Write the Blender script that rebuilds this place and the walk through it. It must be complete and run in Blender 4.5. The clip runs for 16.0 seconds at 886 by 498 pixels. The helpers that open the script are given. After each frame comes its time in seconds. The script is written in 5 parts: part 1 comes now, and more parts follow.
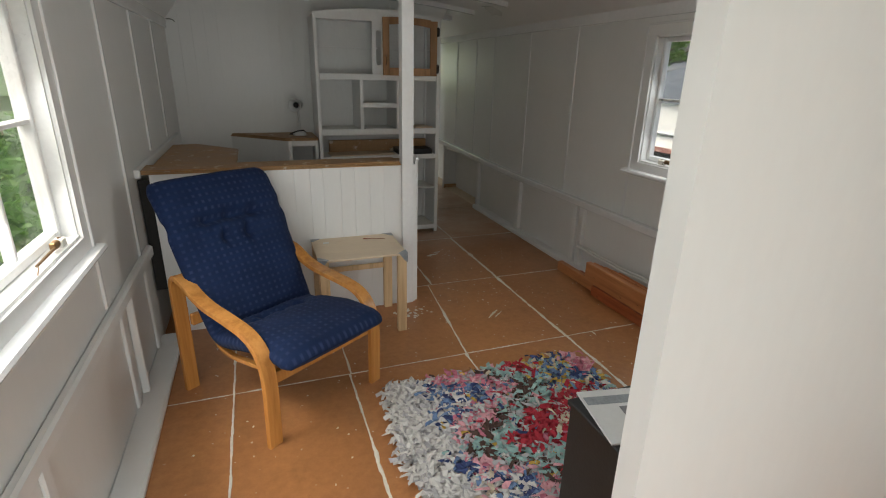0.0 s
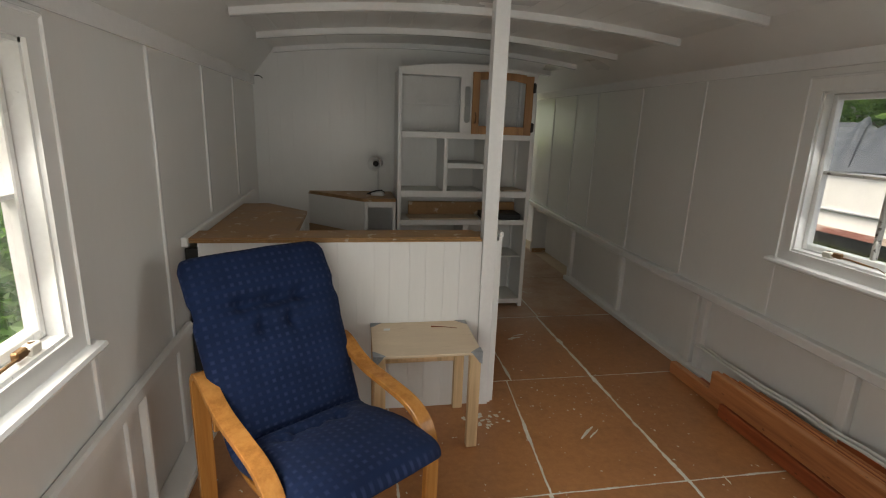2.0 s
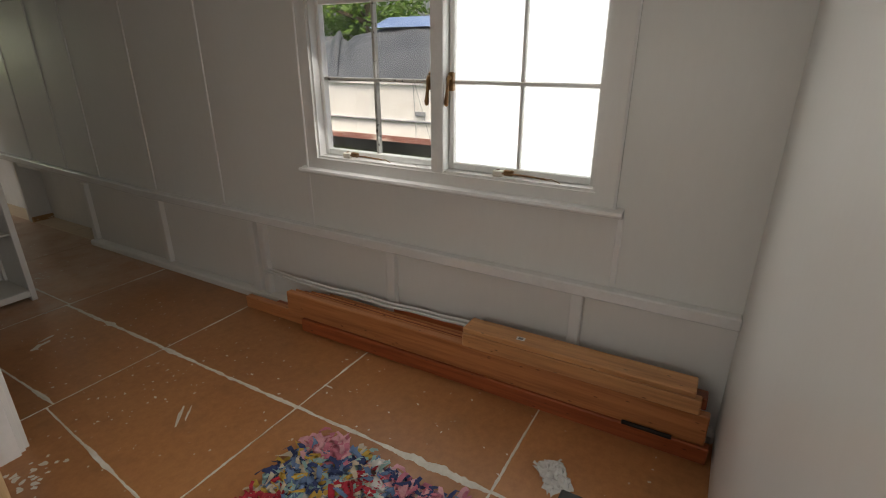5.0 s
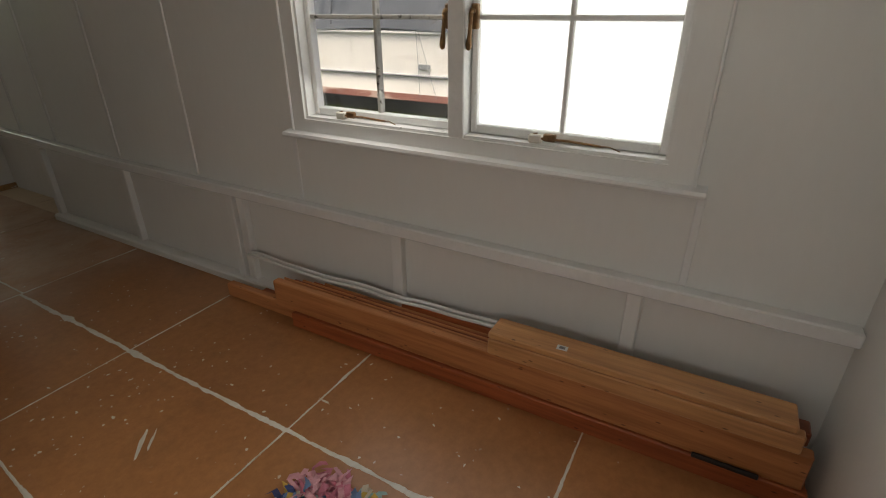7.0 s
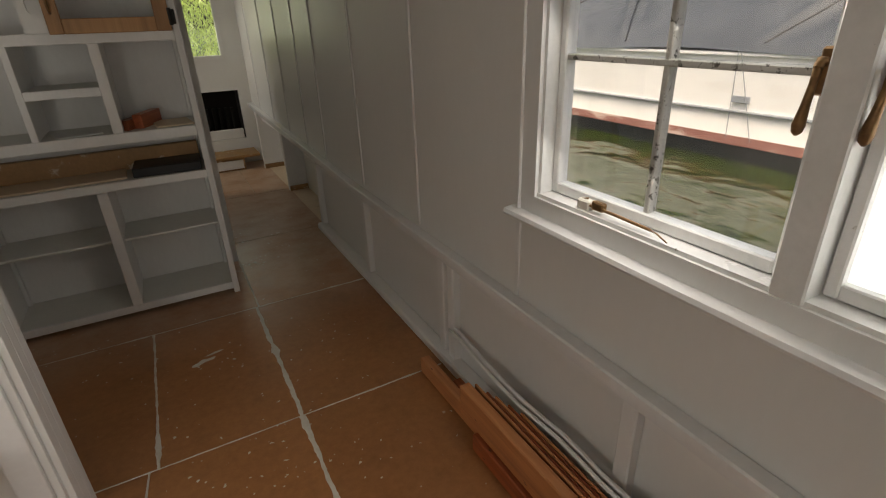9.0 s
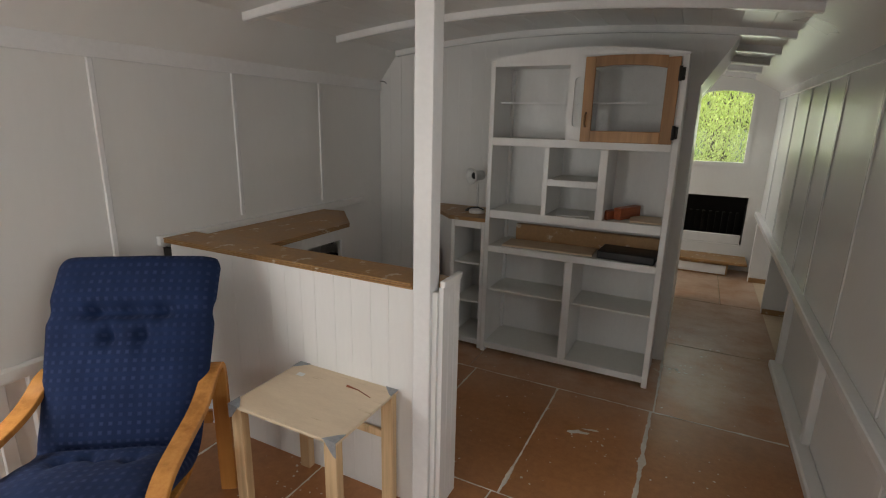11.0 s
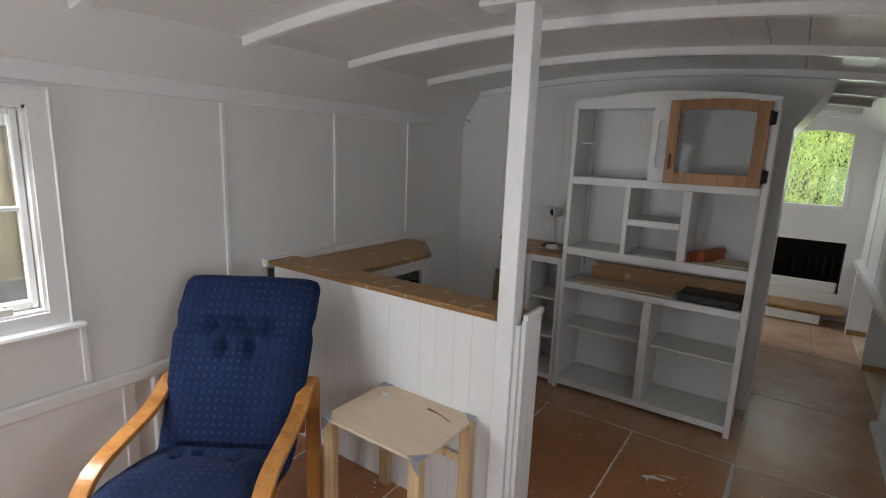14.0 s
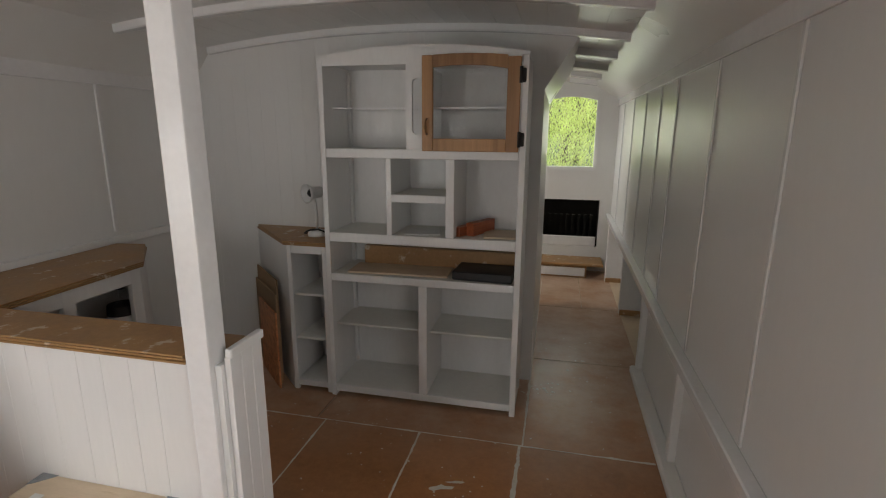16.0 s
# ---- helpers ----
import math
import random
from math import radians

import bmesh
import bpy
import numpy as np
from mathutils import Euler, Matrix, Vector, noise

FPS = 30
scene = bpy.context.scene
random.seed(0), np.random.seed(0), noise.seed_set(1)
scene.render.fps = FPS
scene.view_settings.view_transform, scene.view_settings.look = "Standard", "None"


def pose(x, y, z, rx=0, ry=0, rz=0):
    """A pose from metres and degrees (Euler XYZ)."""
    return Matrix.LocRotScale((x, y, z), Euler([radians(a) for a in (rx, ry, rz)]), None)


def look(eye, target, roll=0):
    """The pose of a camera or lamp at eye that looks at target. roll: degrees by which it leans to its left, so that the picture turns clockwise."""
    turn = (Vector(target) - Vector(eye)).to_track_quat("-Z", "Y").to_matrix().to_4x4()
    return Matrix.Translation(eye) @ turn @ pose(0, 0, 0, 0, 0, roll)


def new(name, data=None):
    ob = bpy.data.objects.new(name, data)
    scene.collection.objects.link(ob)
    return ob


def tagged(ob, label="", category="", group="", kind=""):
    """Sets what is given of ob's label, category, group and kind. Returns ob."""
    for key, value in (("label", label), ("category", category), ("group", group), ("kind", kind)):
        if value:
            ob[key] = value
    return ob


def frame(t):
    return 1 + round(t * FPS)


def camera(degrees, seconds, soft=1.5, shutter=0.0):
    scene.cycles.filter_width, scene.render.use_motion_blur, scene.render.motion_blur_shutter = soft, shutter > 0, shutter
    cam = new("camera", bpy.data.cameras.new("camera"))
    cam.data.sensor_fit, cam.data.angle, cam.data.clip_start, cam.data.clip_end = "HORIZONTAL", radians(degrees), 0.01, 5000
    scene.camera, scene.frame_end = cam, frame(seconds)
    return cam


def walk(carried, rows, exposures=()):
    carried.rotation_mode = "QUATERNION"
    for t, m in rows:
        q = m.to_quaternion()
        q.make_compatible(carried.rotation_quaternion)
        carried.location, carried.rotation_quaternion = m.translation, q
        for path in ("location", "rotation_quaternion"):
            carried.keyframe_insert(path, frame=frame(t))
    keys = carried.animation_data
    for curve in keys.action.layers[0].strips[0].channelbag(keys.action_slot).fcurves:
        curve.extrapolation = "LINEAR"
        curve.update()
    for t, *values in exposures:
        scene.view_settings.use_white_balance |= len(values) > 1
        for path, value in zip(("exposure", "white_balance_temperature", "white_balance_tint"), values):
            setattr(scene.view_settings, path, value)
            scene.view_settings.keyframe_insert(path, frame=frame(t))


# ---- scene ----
cam = camera(83.1, 16.0, 1.1)
PATH = [
    (0, (0.027, -0.022, 1.579), (0.689, 1.745, 0.914), 1.4),
    (0.5, (0.023, 0.084, 1.614), (0.462, 1.96, 1.075), 1.3),
    (1, (0.028, 0.205, 1.613), (0.413, 2.116, 1.168), 1.4),
    (1.5, (0.112, 0.356, 1.616), (0.477, 2.27, 1.165), 1.3),
    (2, (0.219, 0.555, 1.622), (0.566, 2.463, 1.135), 2.0),
    (2.5, (0.299, 0.788, 1.603), (0.842, 2.65, 1.115), 1.3),
    (3, (0.381, 0.899, 1.588), (1.082, 2.686, 1.028), -0.1),
    (3.5, (0.431, 0.885, 1.572), (1.456, 2.482, 0.943), 0.5),
    (4, (0.443, 0.834, 1.569), (1.863, 2.091, 0.935), 0.2),
    (4.5, (0.426, 0.801, 1.574), (2.042, 1.782, 0.922), -0.1),
    (7, (0.835, 1.125, 1.475), (2.4, 2.016, 0.604), -0.3),
    (7.5, (1.018, 1.297, 1.483), (2.58, 2.185, 0.605), -0.7),
    (8, (1.173, 1.415, 1.514), (2.719, 2.286, 0.592), -2.4),
    (8.5, (1.372, 1.505, 1.537), (2.611, 2.833, 0.699), -3.9),
    (9, (1.541, 1.609, 1.549), (2.406, 3.209, 0.717), -2.0),
    (9.5, (1.636, 1.711, 1.568), (2.166, 3.512, 0.877), -2.0),
    (10, (1.788, 1.664, 1.6), (1.668, 3.588, 1.068), 0.5),
    (12.5, (1.867, 1.371, 1.681), (0.774, 2.987, 1.24), 1.1),
    (13, (1.868, 1.34, 1.696), (0.75, 2.952, 1.311), 1.8),
    (13.5, (1.855, 1.352, 1.695), (0.681, 2.923, 1.303), 2.3),
    (14, (1.836, 1.386, 1.684), (0.728, 3.006, 1.301), 2.2),
    (14.5, (1.805, 1.466, 1.679), (1.143, 3.312, 1.288), 1.5),
    (15, (1.825, 1.619, 1.652), (1.451, 3.533, 1.208), -0.1),
    (15.5, (1.903, 1.835, 1.642), (1.52, 3.745, 1.186), 0.2),
    (16, (1.899, 2.044, 1.641), (1.472, 3.945, 1.189), 0.4),
]
STOPS = [(0.0, 1.92, 6450, 4), (0.5, 1.8, 6700, 4), (1.0, 1.66, 6850, 4), (2.5, 1.92, 6850, 7), (4.5, 1.75, 7000, 9), (7.5, 1.65, 7150, 8), (8.5, 1.68, 7350, 9), (9.5, 1.83, 7250, 10), (12.5, 2.5, 6150, 8), (13.5, 2.28, 6050, 8), (15.0, 2.38, 6450, 10), (16.0, 2.33, 6650, 11)]
walk(cam, [(t, look(eye, target, roll)) for t, eye, target, roll in PATH], STOPS)

# ---- world and light ----
world = bpy.data.worlds.new("sky")
scene.world = world
world.use_nodes = True
wn = world.node_tree
sky = wn.nodes.new("ShaderNodeTexSky")
sky.sky_type, sky.sun_disc = "NISHITA", False
sky.sun_elevation, sky.sun_rotation = radians(63), radians(238)
sky.air_density, sky.dust_density, sky.ozone_density = 1.0, 8.0, 0.6
wn.links.new(sky.outputs[0], wn.nodes["Background"].inputs[0])
wn.nodes["Background"].inputs[1].default_value = 0.08
sun_data = bpy.data.lights.new("sun", "SUN")
sun_data.energy, sun_data.angle, sun_data.color = 0.7, radians(25), (1.0, 0.97, 0.92)
sun = new("sun", sun_data)
sun.matrix_world = look((-13, -8, 30), (0, 0, 0))


def opening_light(name, eye, target, wide, high, watts):
    """Sky light entering by an opening."""
    d = bpy.data.lights.new(name, "AREA")
    d.shape, d.size, d.size_y, d.energy, d.color = "RECTANGLE", wide, high, watts, (1.0, 0.99, 0.975)
    ob = new(name, d)
    ob.matrix_world = look(eye, target)
    return ob


opening_light("entrance_light", (0.02, -1.24, 1.0), (0.02, 3, 0.75), 0.92, 1.85, 6.3)
opening_light("misted_casement_light", (2.70, 1.644, 1.43), (0, 1.644, 1.43), 0.70, 0.78, 1.9)
for z in (1.24, 1.60):
    opening_light("clear_casement_light", (2.55, 2.44, z), (0, 2.44, z - 2.0), 0.62, 0.22, 0.38)
    opening_light("bank_window_light", (-0.62, 1.33, z - 0.03), (2, 1.33, z - 2.0), 1.36, 0.22, 1.0)
fore = opening_light("fore_window_light", (2.025, 8.2, 1.65), (2.05, 6.0, -0.6), 0.55, 0.7, 0.45)
fore.data.color = (0.95, 1.0, 0.86)
opening_light("fore_cabin_light", (-0.745, 6.65, 1.4), (2, 6.65, 1.2), 1.4, 0.75, 5)


# ---- materials ----
def tree_of(name):
    m = bpy.data.materials.new(name)
    m.use_nodes = True
    return m, m.node_tree.nodes, m.node_tree.links, m.node_tree.nodes["Principled BSDF"]


def ramp(nodes, links, fac, stops):
    r = nodes.new("ShaderNodeValToRGB")
    while len(r.color_ramp.elements) < len(stops):
        r.color_ramp.elements.new(0.5)
    for e, (p, c) in zip(r.color_ramp.elements, stops):
        e.position, e.color = p, (*c, 1)
    links.new(fac, r.inputs[0])
    return r.outputs[0]


def coords(nodes, links, scale=(1, 1, 1), kind="Object"):
    c, mp = nodes.new("ShaderNodeTexCoord"), nodes.new("ShaderNodeMapping")
    mp.inputs["Scale"].default_value = scale
    links.new(c.outputs[kind], mp.inputs[0])
    return mp.outputs[0]


def noisy(nodes, links, vec, scale, detail=5, rough=0.55):
    n = nodes.new("ShaderNodeTexNoise")
    n.inputs["Scale"].default_value, n.inputs["Detail"].default_value, n.inputs["Roughness"].default_value = scale, detail, rough
    links.new(vec, n.inputs["Vector"])
    return n.outputs["Fac"]


def blend(nodes, links, fac, a, b, mode="MIX"):
    x = nodes.new("ShaderNodeMix")
    x.data_type, x.blend_type = "RGBA", mode
    for i, v in ((0, fac), (6, a), (7, b)):
        if isinstance(v, bpy.types.NodeSocket):
            links.new(v, x.inputs[i])
        else:
            x.inputs[i].default_value = v if i == 0 else (*v, 1)
    return x.outputs[2]


def bump(nodes, links, bs, height, strength, dist=0.002):
    b = nodes.new("ShaderNodeBump")
    b.inputs["Strength"].default_value, b.inputs["Distance"].default_value = strength, dist
    links.new(height, b.inputs["Height"])
    links.new(b.outputs[0], bs.inputs["Normal"])


def plain(name, low, high, rough=0.5, scale=3.0, grain=60.0, stretch=(1, 1, 1), bumpy=0.25, metal=0.0, mark=None, coat=0.0):
    """Paint, wood or metal: broad and fine variation between two colours, relief, and marks of a third colour."""
    m, n, l, bs = tree_of(name)
    v = coords(n, l, stretch)
    a, b = noisy(n, l, v, scale), noisy(n, l, v, grain, 3)
    col = blend(n, l, 0.35, ramp(n, l, a, [(0.3, low), (0.7, high)]), ramp(n, l, b, [(0.3, low), (0.7, high)]))
    if mark:
        c, lo, hi, s = mark
        k = ramp(n, l, noisy(n, l, v, s, 6, 0.65), [(lo, (0, 0, 0)), (hi, (1, 1, 1))])
        col = blend(n, l, k, col, c)
    l.new(col, bs.inputs["Base Color"])
    r = ramp(n, l, a, [(0.3, (rough * 0.85,) * 3), (0.7, (min(1, rough * 1.2),) * 3)])
    l.new(r, bs.inputs["Roughness"])
    bs.inputs["Metallic"].default_value = metal
    bs.inputs["Coat Weight"].default_value = coat
    bump(n, l, bs, b, bumpy)
    return m


def wood(name, dark, light, rough=0.5, axis=1, rings=14.0, knots=True):
    """Timber with grain running along one axis of the object."""
    m, n, l, bs = tree_of(name)
    st = [rings, rings, rings]
    st[axis] = rings * 0.05
    v = coords(n, l, st)
    a = noisy(n, l, v, 1.6, 8, 0.6)
    fine = noisy(n, l, v, 9.0, 3)
    col = ramp(n, l, a, [(0.36, [c * 0.75 for c in dark]), (0.5, [(p + q) / 2 for p, q in zip(dark, light)]), (0.62, light)])
    col = blend(n, l, 0.3, col, ramp(n, l, fine, [(0.3, dark), (0.7, light)]))
    oi = n.new("ShaderNodeObjectInfo")
    tone = ramp(n, l, oi.outputs["Random"], [(0, (0.72, 0.66, 0.62)), (1, (1.14, 1.10, 1.06))])
    col = blend(n, l, 1.0, col, tone, "MULTIPLY")
    if knots:
        w = n.new("ShaderNodeTexVoronoi")
        st2 = [7.0, 7.0, 7.0]
        st2[axis] = 2.2
        l.new(coords(n, l, st2), w.inputs["Vector"])
        k = ramp(n, l, w.outputs["Distance"], [(0.05, (1, 1, 1)), (0.13, (0, 0, 0))])
        col = blend(n, l, k, col, [c * 0.3 for c in dark])
    l.new(col, bs.inputs["Base Color"])
    bs.inputs["Roughness"].default_value = rough
    bump(n, l, bs, a, 0.4)
    return m


WHITE = plain("white_paint", (0.765, 0.765, 0.755), (0.815, 0.815, 0.805), 0.34, 1.5, 25, (3, 3, 0.5), 0.06)
WALLP = plain("wall_paint", (0.745, 0.745, 0.73), (0.785, 0.785, 0.77), 0.33, 1.1, 18, (2, 2, 0.6), 0.05)
CEILP = plain("ceiling_paint", (0.73, 0.73, 0.71), (0.77, 0.77, 0.75), 0.3, 0.8, 12, (1, 1, 1), 0.02)
TRIM = plain("trim_gloss", (0.76, 0.76, 0.76), (0.85, 0.85, 0.85), 0.2, 2.5, 40, (1, 1, 1), 0.08)
SASHP = plain("sash_paint", (0.72, 0.72, 0.71), (0.84, 0.84, 0.83), 0.3, 4, 60, (1, 1, 1), 0.2, mark=((0.16, 0.13, 0.08), 0.68, 0.74, 22))
UNITP = plain("unit_paint", (0.72, 0.72, 0.71), (0.80, 0.80, 0.79), 0.35, 2.0, 30, (2, 2, 0.6), 0.15)
SHELFP = plain("shelf_paint", (0.68, 0.68, 0.64), (0.77, 0.77, 0.73), 0.5, 3.0, 30, (1, 1, 1), 0.15)
BROWNTOP = plain("brown_board", (0.26, 0.14, 0.055), (0.44, 0.25, 0.10), 0.42, 5, 50, (1, 1, 1), 0.15, mark=((0.60, 0.52, 0.42), 0.60, 0.66, 11))
PINE = wood("pine", (0.44, 0.165, 0.06), (0.68, 0.32, 0.135), 0.45)
REDPINE = wood("red_pine", (0.25, 0.06, 0.022), (0.43, 0.125, 0.045), 0.42)
BIRCH = wood("birch_lacquer", (0.50, 0.22, 0.055), (0.66, 0.33, 0.095), 0.22, 2, 10, False)
PLY = plain("pale_ply", (0.60, 0.47, 0.33), (0.72, 0.59, 0.43), 0.5, 3.5, 40, (1, 5, 1), 0.15, mark=((0.46, 0.33, 0.19), 0.62, 0.72, 5))
PALEWOOD = wood("pale_wood", (0.60, 0.43, 0.24), (0.76, 0.59, 0.37), 0.55, 2, 12, False)
DOORWOOD = wood("door_wood", (0.36, 0.19, 0.075), (0.50, 0.28, 0.12), 0.4, 2, 9, False)
# near-black colour that stands in for the shade inside recesses
GAPSHADE = plain("recess_shade", (0.012, 0.011, 0.01), (0.025, 0.022, 0.02), 0.8)
BLACK = plain("black_lacquer", (0.008, 0.008, 0.009), (0.016, 0.016, 0.017), 0.45, 4, 90)
# flaking white paint, greyed to give bars the shade of standing against daylight
BARP = plain("weathered_backlit_bar_paint", (0.36, 0.35, 0.32), (0.62, 0.61, 0.58), 0.5, 4, 60, (1, 1, 1), 0.4, mark=((0.05, 0.045, 0.035), 0.56, 0.63, 60))
BRASS = plain("old_brass", (0.12, 0.06, 0.028), (0.34, 0.20, 0.085), 0.4, 26, 120, metal=0.6, bumpy=0.2)
IRON = plain("black_iron", (0.015, 0.013, 0.012), (0.04, 0.035, 0.03), 0.5, 30, 150, metal=0.4)
PAPER = plain("paper", (0.68, 0.68, 0.67), (0.78, 0.78, 0.77), 0.6, 5, 80, bumpy=0.05)
INK = plain("ink", (0.10, 0.10, 0.11), (0.32, 0.32, 0.33), 0.6, 25, 90, bumpy=0.05)
LAMPWHITE = plain("lamp_enamel", (0.58, 0.58, 0.57), (0.68, 0.68, 0.67), 0.3, 8, 60)
TAPE = plain("grey_tape", (0.20, 0.22, 0.24), (0.34, 0.36, 0.38), 0.45, 30, 120, bumpy=0.5)
CABLE = plain("pale_cable", (0.78, 0.78, 0.76), (0.86, 0.86, 0.84), 0.4, 10, 60)
TANFILL = plain("tan_filler", (0.34, 0.24, 0.14), (0.58, 0.48, 0.34), 0.7, 9, 60, bumpy=0.5)
FILLER = plain("white_filler", (0.60, 0.56, 0.48), (0.80, 0.78, 0.72), 0.7, 9, 60, bumpy=0.5)
CARD = plain("brown_card", (0.30, 0.19, 0.10), (0.42, 0.28, 0.16), 0.7, 3, 60)


def floor_material():
    m, n, l, bs = tree_of("hardboard")
    g = n.new("ShaderNodeNewGeometry")
    w = g.outputs["Position"]
    col = ramp(n, l, noisy(n, l, w, 1.3, 6), [(0.3, (0.35, 0.155, 0.060)), (0.7, (0.49, 0.24, 0.10))])
    fine = noisy(n, l, w, 26, 6, 0.7)
    col = blend(n, l, 0.4, col, ramp(n, l, fine, [(0.32, (0.28, 0.11, 0.038)), (0.66, (0.50, 0.23, 0.09))]))
    oi = n.new("ShaderNodeObjectInfo")
    col = blend(n, l, 1.0, col, ramp(n, l, oi.outputs["Random"], [(0, (0.88, 0.86, 0.84)), (1, (1.08, 1.06, 1.05))]), "MULTIPLY")
    dark = ramp(n, l, noisy(n, l, w, 4.5, 5, 0.6), [(0.55, (0, 0, 0)), (0.80, (1, 1, 1))])
    dk = n.new("ShaderNodeMath")
    dk.operation = "MULTIPLY"
    l.new(dark, dk.inputs[0])
    dk.inputs[1].default_value = 0.32
    col = blend(n, l, dk.outputs[0], col, (0.10, 0.045, 0.018))
    # scuffed, dusty plaster film towards the passage, paled further to stand in for fore light
    sep = n.new("ShaderNodeSeparateXYZ")
    l.new(w, sep.inputs[0])
    mr = n.new("ShaderNodeMapRange")
    mr.inputs["From Min"].default_value, mr.inputs["From Max"].default_value = 4.1, 4.9
    l.new(sep.outputs["Y"], mr.inputs["Value"])
    dust_and_light = n.new("ShaderNodeMath")
    dust_and_light.operation = "MULTIPLY"
    l.new(mr.outputs[0], dust_and_light.inputs[0])
    l.new(ramp(n, l, noisy(n, l, w, 3.5, 7, 0.65), [(0.34, (0.2,) * 3), (0.66, (0.85,) * 3)]), dust_and_light.inputs[1])
    col = blend(n, l, dust_and_light.outputs[0], col, (0.62, 0.48, 0.36))
    # paint specks
    vo = n.new("ShaderNodeTexVoronoi")
    vo.inputs["Scale"].default_value = 16
    vo.inputs["Randomness"].default_value = 1.0
    wob = n.new("ShaderNodeVectorMath")
    wob.operation = "MULTIPLY_ADD"
    nz = n.new("ShaderNodeTexNoise")
    nz.inputs["Scale"].default_value = 40
    l.new(w, nz.inputs["Vector"])
    l.new(nz.outputs["Color"], wob.inputs[0])
    wob.inputs[1].default_value = (0.02, 0.02, 0.02)
    l.new(w, wob.inputs[2])
    l.new(wob.outputs[0], vo.inputs["Vector"])
    spot = ramp(n, l, vo.outputs["Distance"], [(0.06, (1, 1, 1)), (0.10, (0, 0, 0))])
    few = ramp(n, l, noisy(n, l, w, 1.9, 3), [(0.50, (0, 0, 0)), (0.60, (1, 1, 1))])
    both = n.new("ShaderNodeMath")
    both.operation = "MULTIPLY"
    l.new(spot, both.inputs[0])
    l.new(few, both.inputs[1])
    col = blend(n, l, both.outputs[0], col, (0.66, 0.63, 0.57))
    l.new(col, bs.inputs["Base Color"])
    l.new(ramp(n, l, noisy(n, l, w, 3.0, 6), [(0.25, (0.27,) * 3), (0.75, (0.40,) * 3)]), bs.inputs["Roughness"])
    bump(n, l, bs, fine, 0.2)
    return m


def glass_material(name, rough=0.0, film=0.0, shine=0.06):
    """Clear glass with a little dried dirt, or a pane whitened with condensation."""
    m, n, l, bs = tree_of(name)
    out = n["Material Output"]
    tr, gl, mx = n.new("ShaderNodeBsdfTransparent"), n.new("ShaderNodeBsdfGlossy"), n.new("ShaderNodeMixShader")
    gl.inputs["Roughness"].default_value = 0.03
    mx.inputs[0].default_value = shine
    l.new(tr.outputs[0], mx.inputs[1])
    l.new(gl.outputs[0], mx.inputs[2])
    di, tl, ad, m2 = n.new("ShaderNodeBsdfDiffuse"), n.new("ShaderNodeBsdfTranslucent"), n.new("ShaderNodeMixShader"), n.new("ShaderNodeMixShader")
    di.inputs[0].default_value = tl.inputs[0].default_value = (0.86, 0.88, 0.89, 1)
    ad.inputs[0].default_value = 0.75
    l.new(di.outputs[0], ad.inputs[1])
    l.new(tl.outputs[0], ad.inputs[2])
    v = coords(n, l, (1, 1, 1))
    lo, hi = (film, min(1, film + 0.1)) if film else (0.01, 0.07)
    l.new(ramp(n, l, noisy(n, l, v, 7, 7, 0.7), [(0.45, (lo,) * 3), (0.9, (hi,) * 3)]), m2.inputs[0])
    l.new(mx.outputs[0], m2.inputs[1])
    l.new(ad.outputs[0], m2.inputs[2])
    l.new(m2.outputs[0], out.inputs[0])
    return m


HARDBOARD = floor_material()
GLASS = glass_material("window_glass")
FROST = glass_material("misted_glass", 0.4, 0.97)
CABGLASS = glass_material("cabinet_glass", shine=0.008)


# ---- building helpers ----
def box(bm, x0, x1, y0, y1, z0, z1, turn=None):
    vs = [bm.verts.new((x, y, z)) for x in (x0, x1) for y in (y0, y1) for z in (z0, z1)]
    if turn is not None:
        for v in vs:
            v.co = turn @ v.co
    for f in ((0, 1, 3, 2), (4, 6, 7, 5), (0, 4, 5, 1), (2, 3, 7, 6), (0, 2, 6, 4), (1, 5, 7, 3)):
        bm.faces.new([vs[i] for i in f])
    return bm


def block(x0, x1, y0, y1, z0, z1, bevel=0.0, seg=1):
    bm = box(bmesh.new(), min(x0, x1), max(x0, x1), min(y0, y1), max(y0, y1), min(z0, z1), max(z0, z1))
    if bevel:
        bmesh.ops.bevel(bm, geom=bm.edges[:], offset=bevel, segments=seg, affect="EDGES", profile=0.6)
    return bm


def prism(points, axis, a, b, bevel=0.0, seg=1):
    """A polygon drawn in the plane across an axis, drawn out along it from a to b."""
    bm = bmesh.new()

    def at(p, d):
        q = list(p)
        q.insert(axis, d)
        return bm.verts.new(q)
    va, vb = [at(p, a) for p in points], [at(p, b) for p in points]
    k = len(points)
    bm.faces.new(va)
    bm.faces.new(vb[::-1])
    for i in range(k):
        bm.faces.new((va[i], vb[i], vb[(i + 1) % k], va[(i + 1) % k]))
    bmesh.ops.recalc_face_normals(bm, faces=bm.faces[:])
    if bevel:
        bmesh.ops.bevel(bm, geom=bm.edges[:], offset=bevel, segments=seg, affect="EDGES")
    return bm


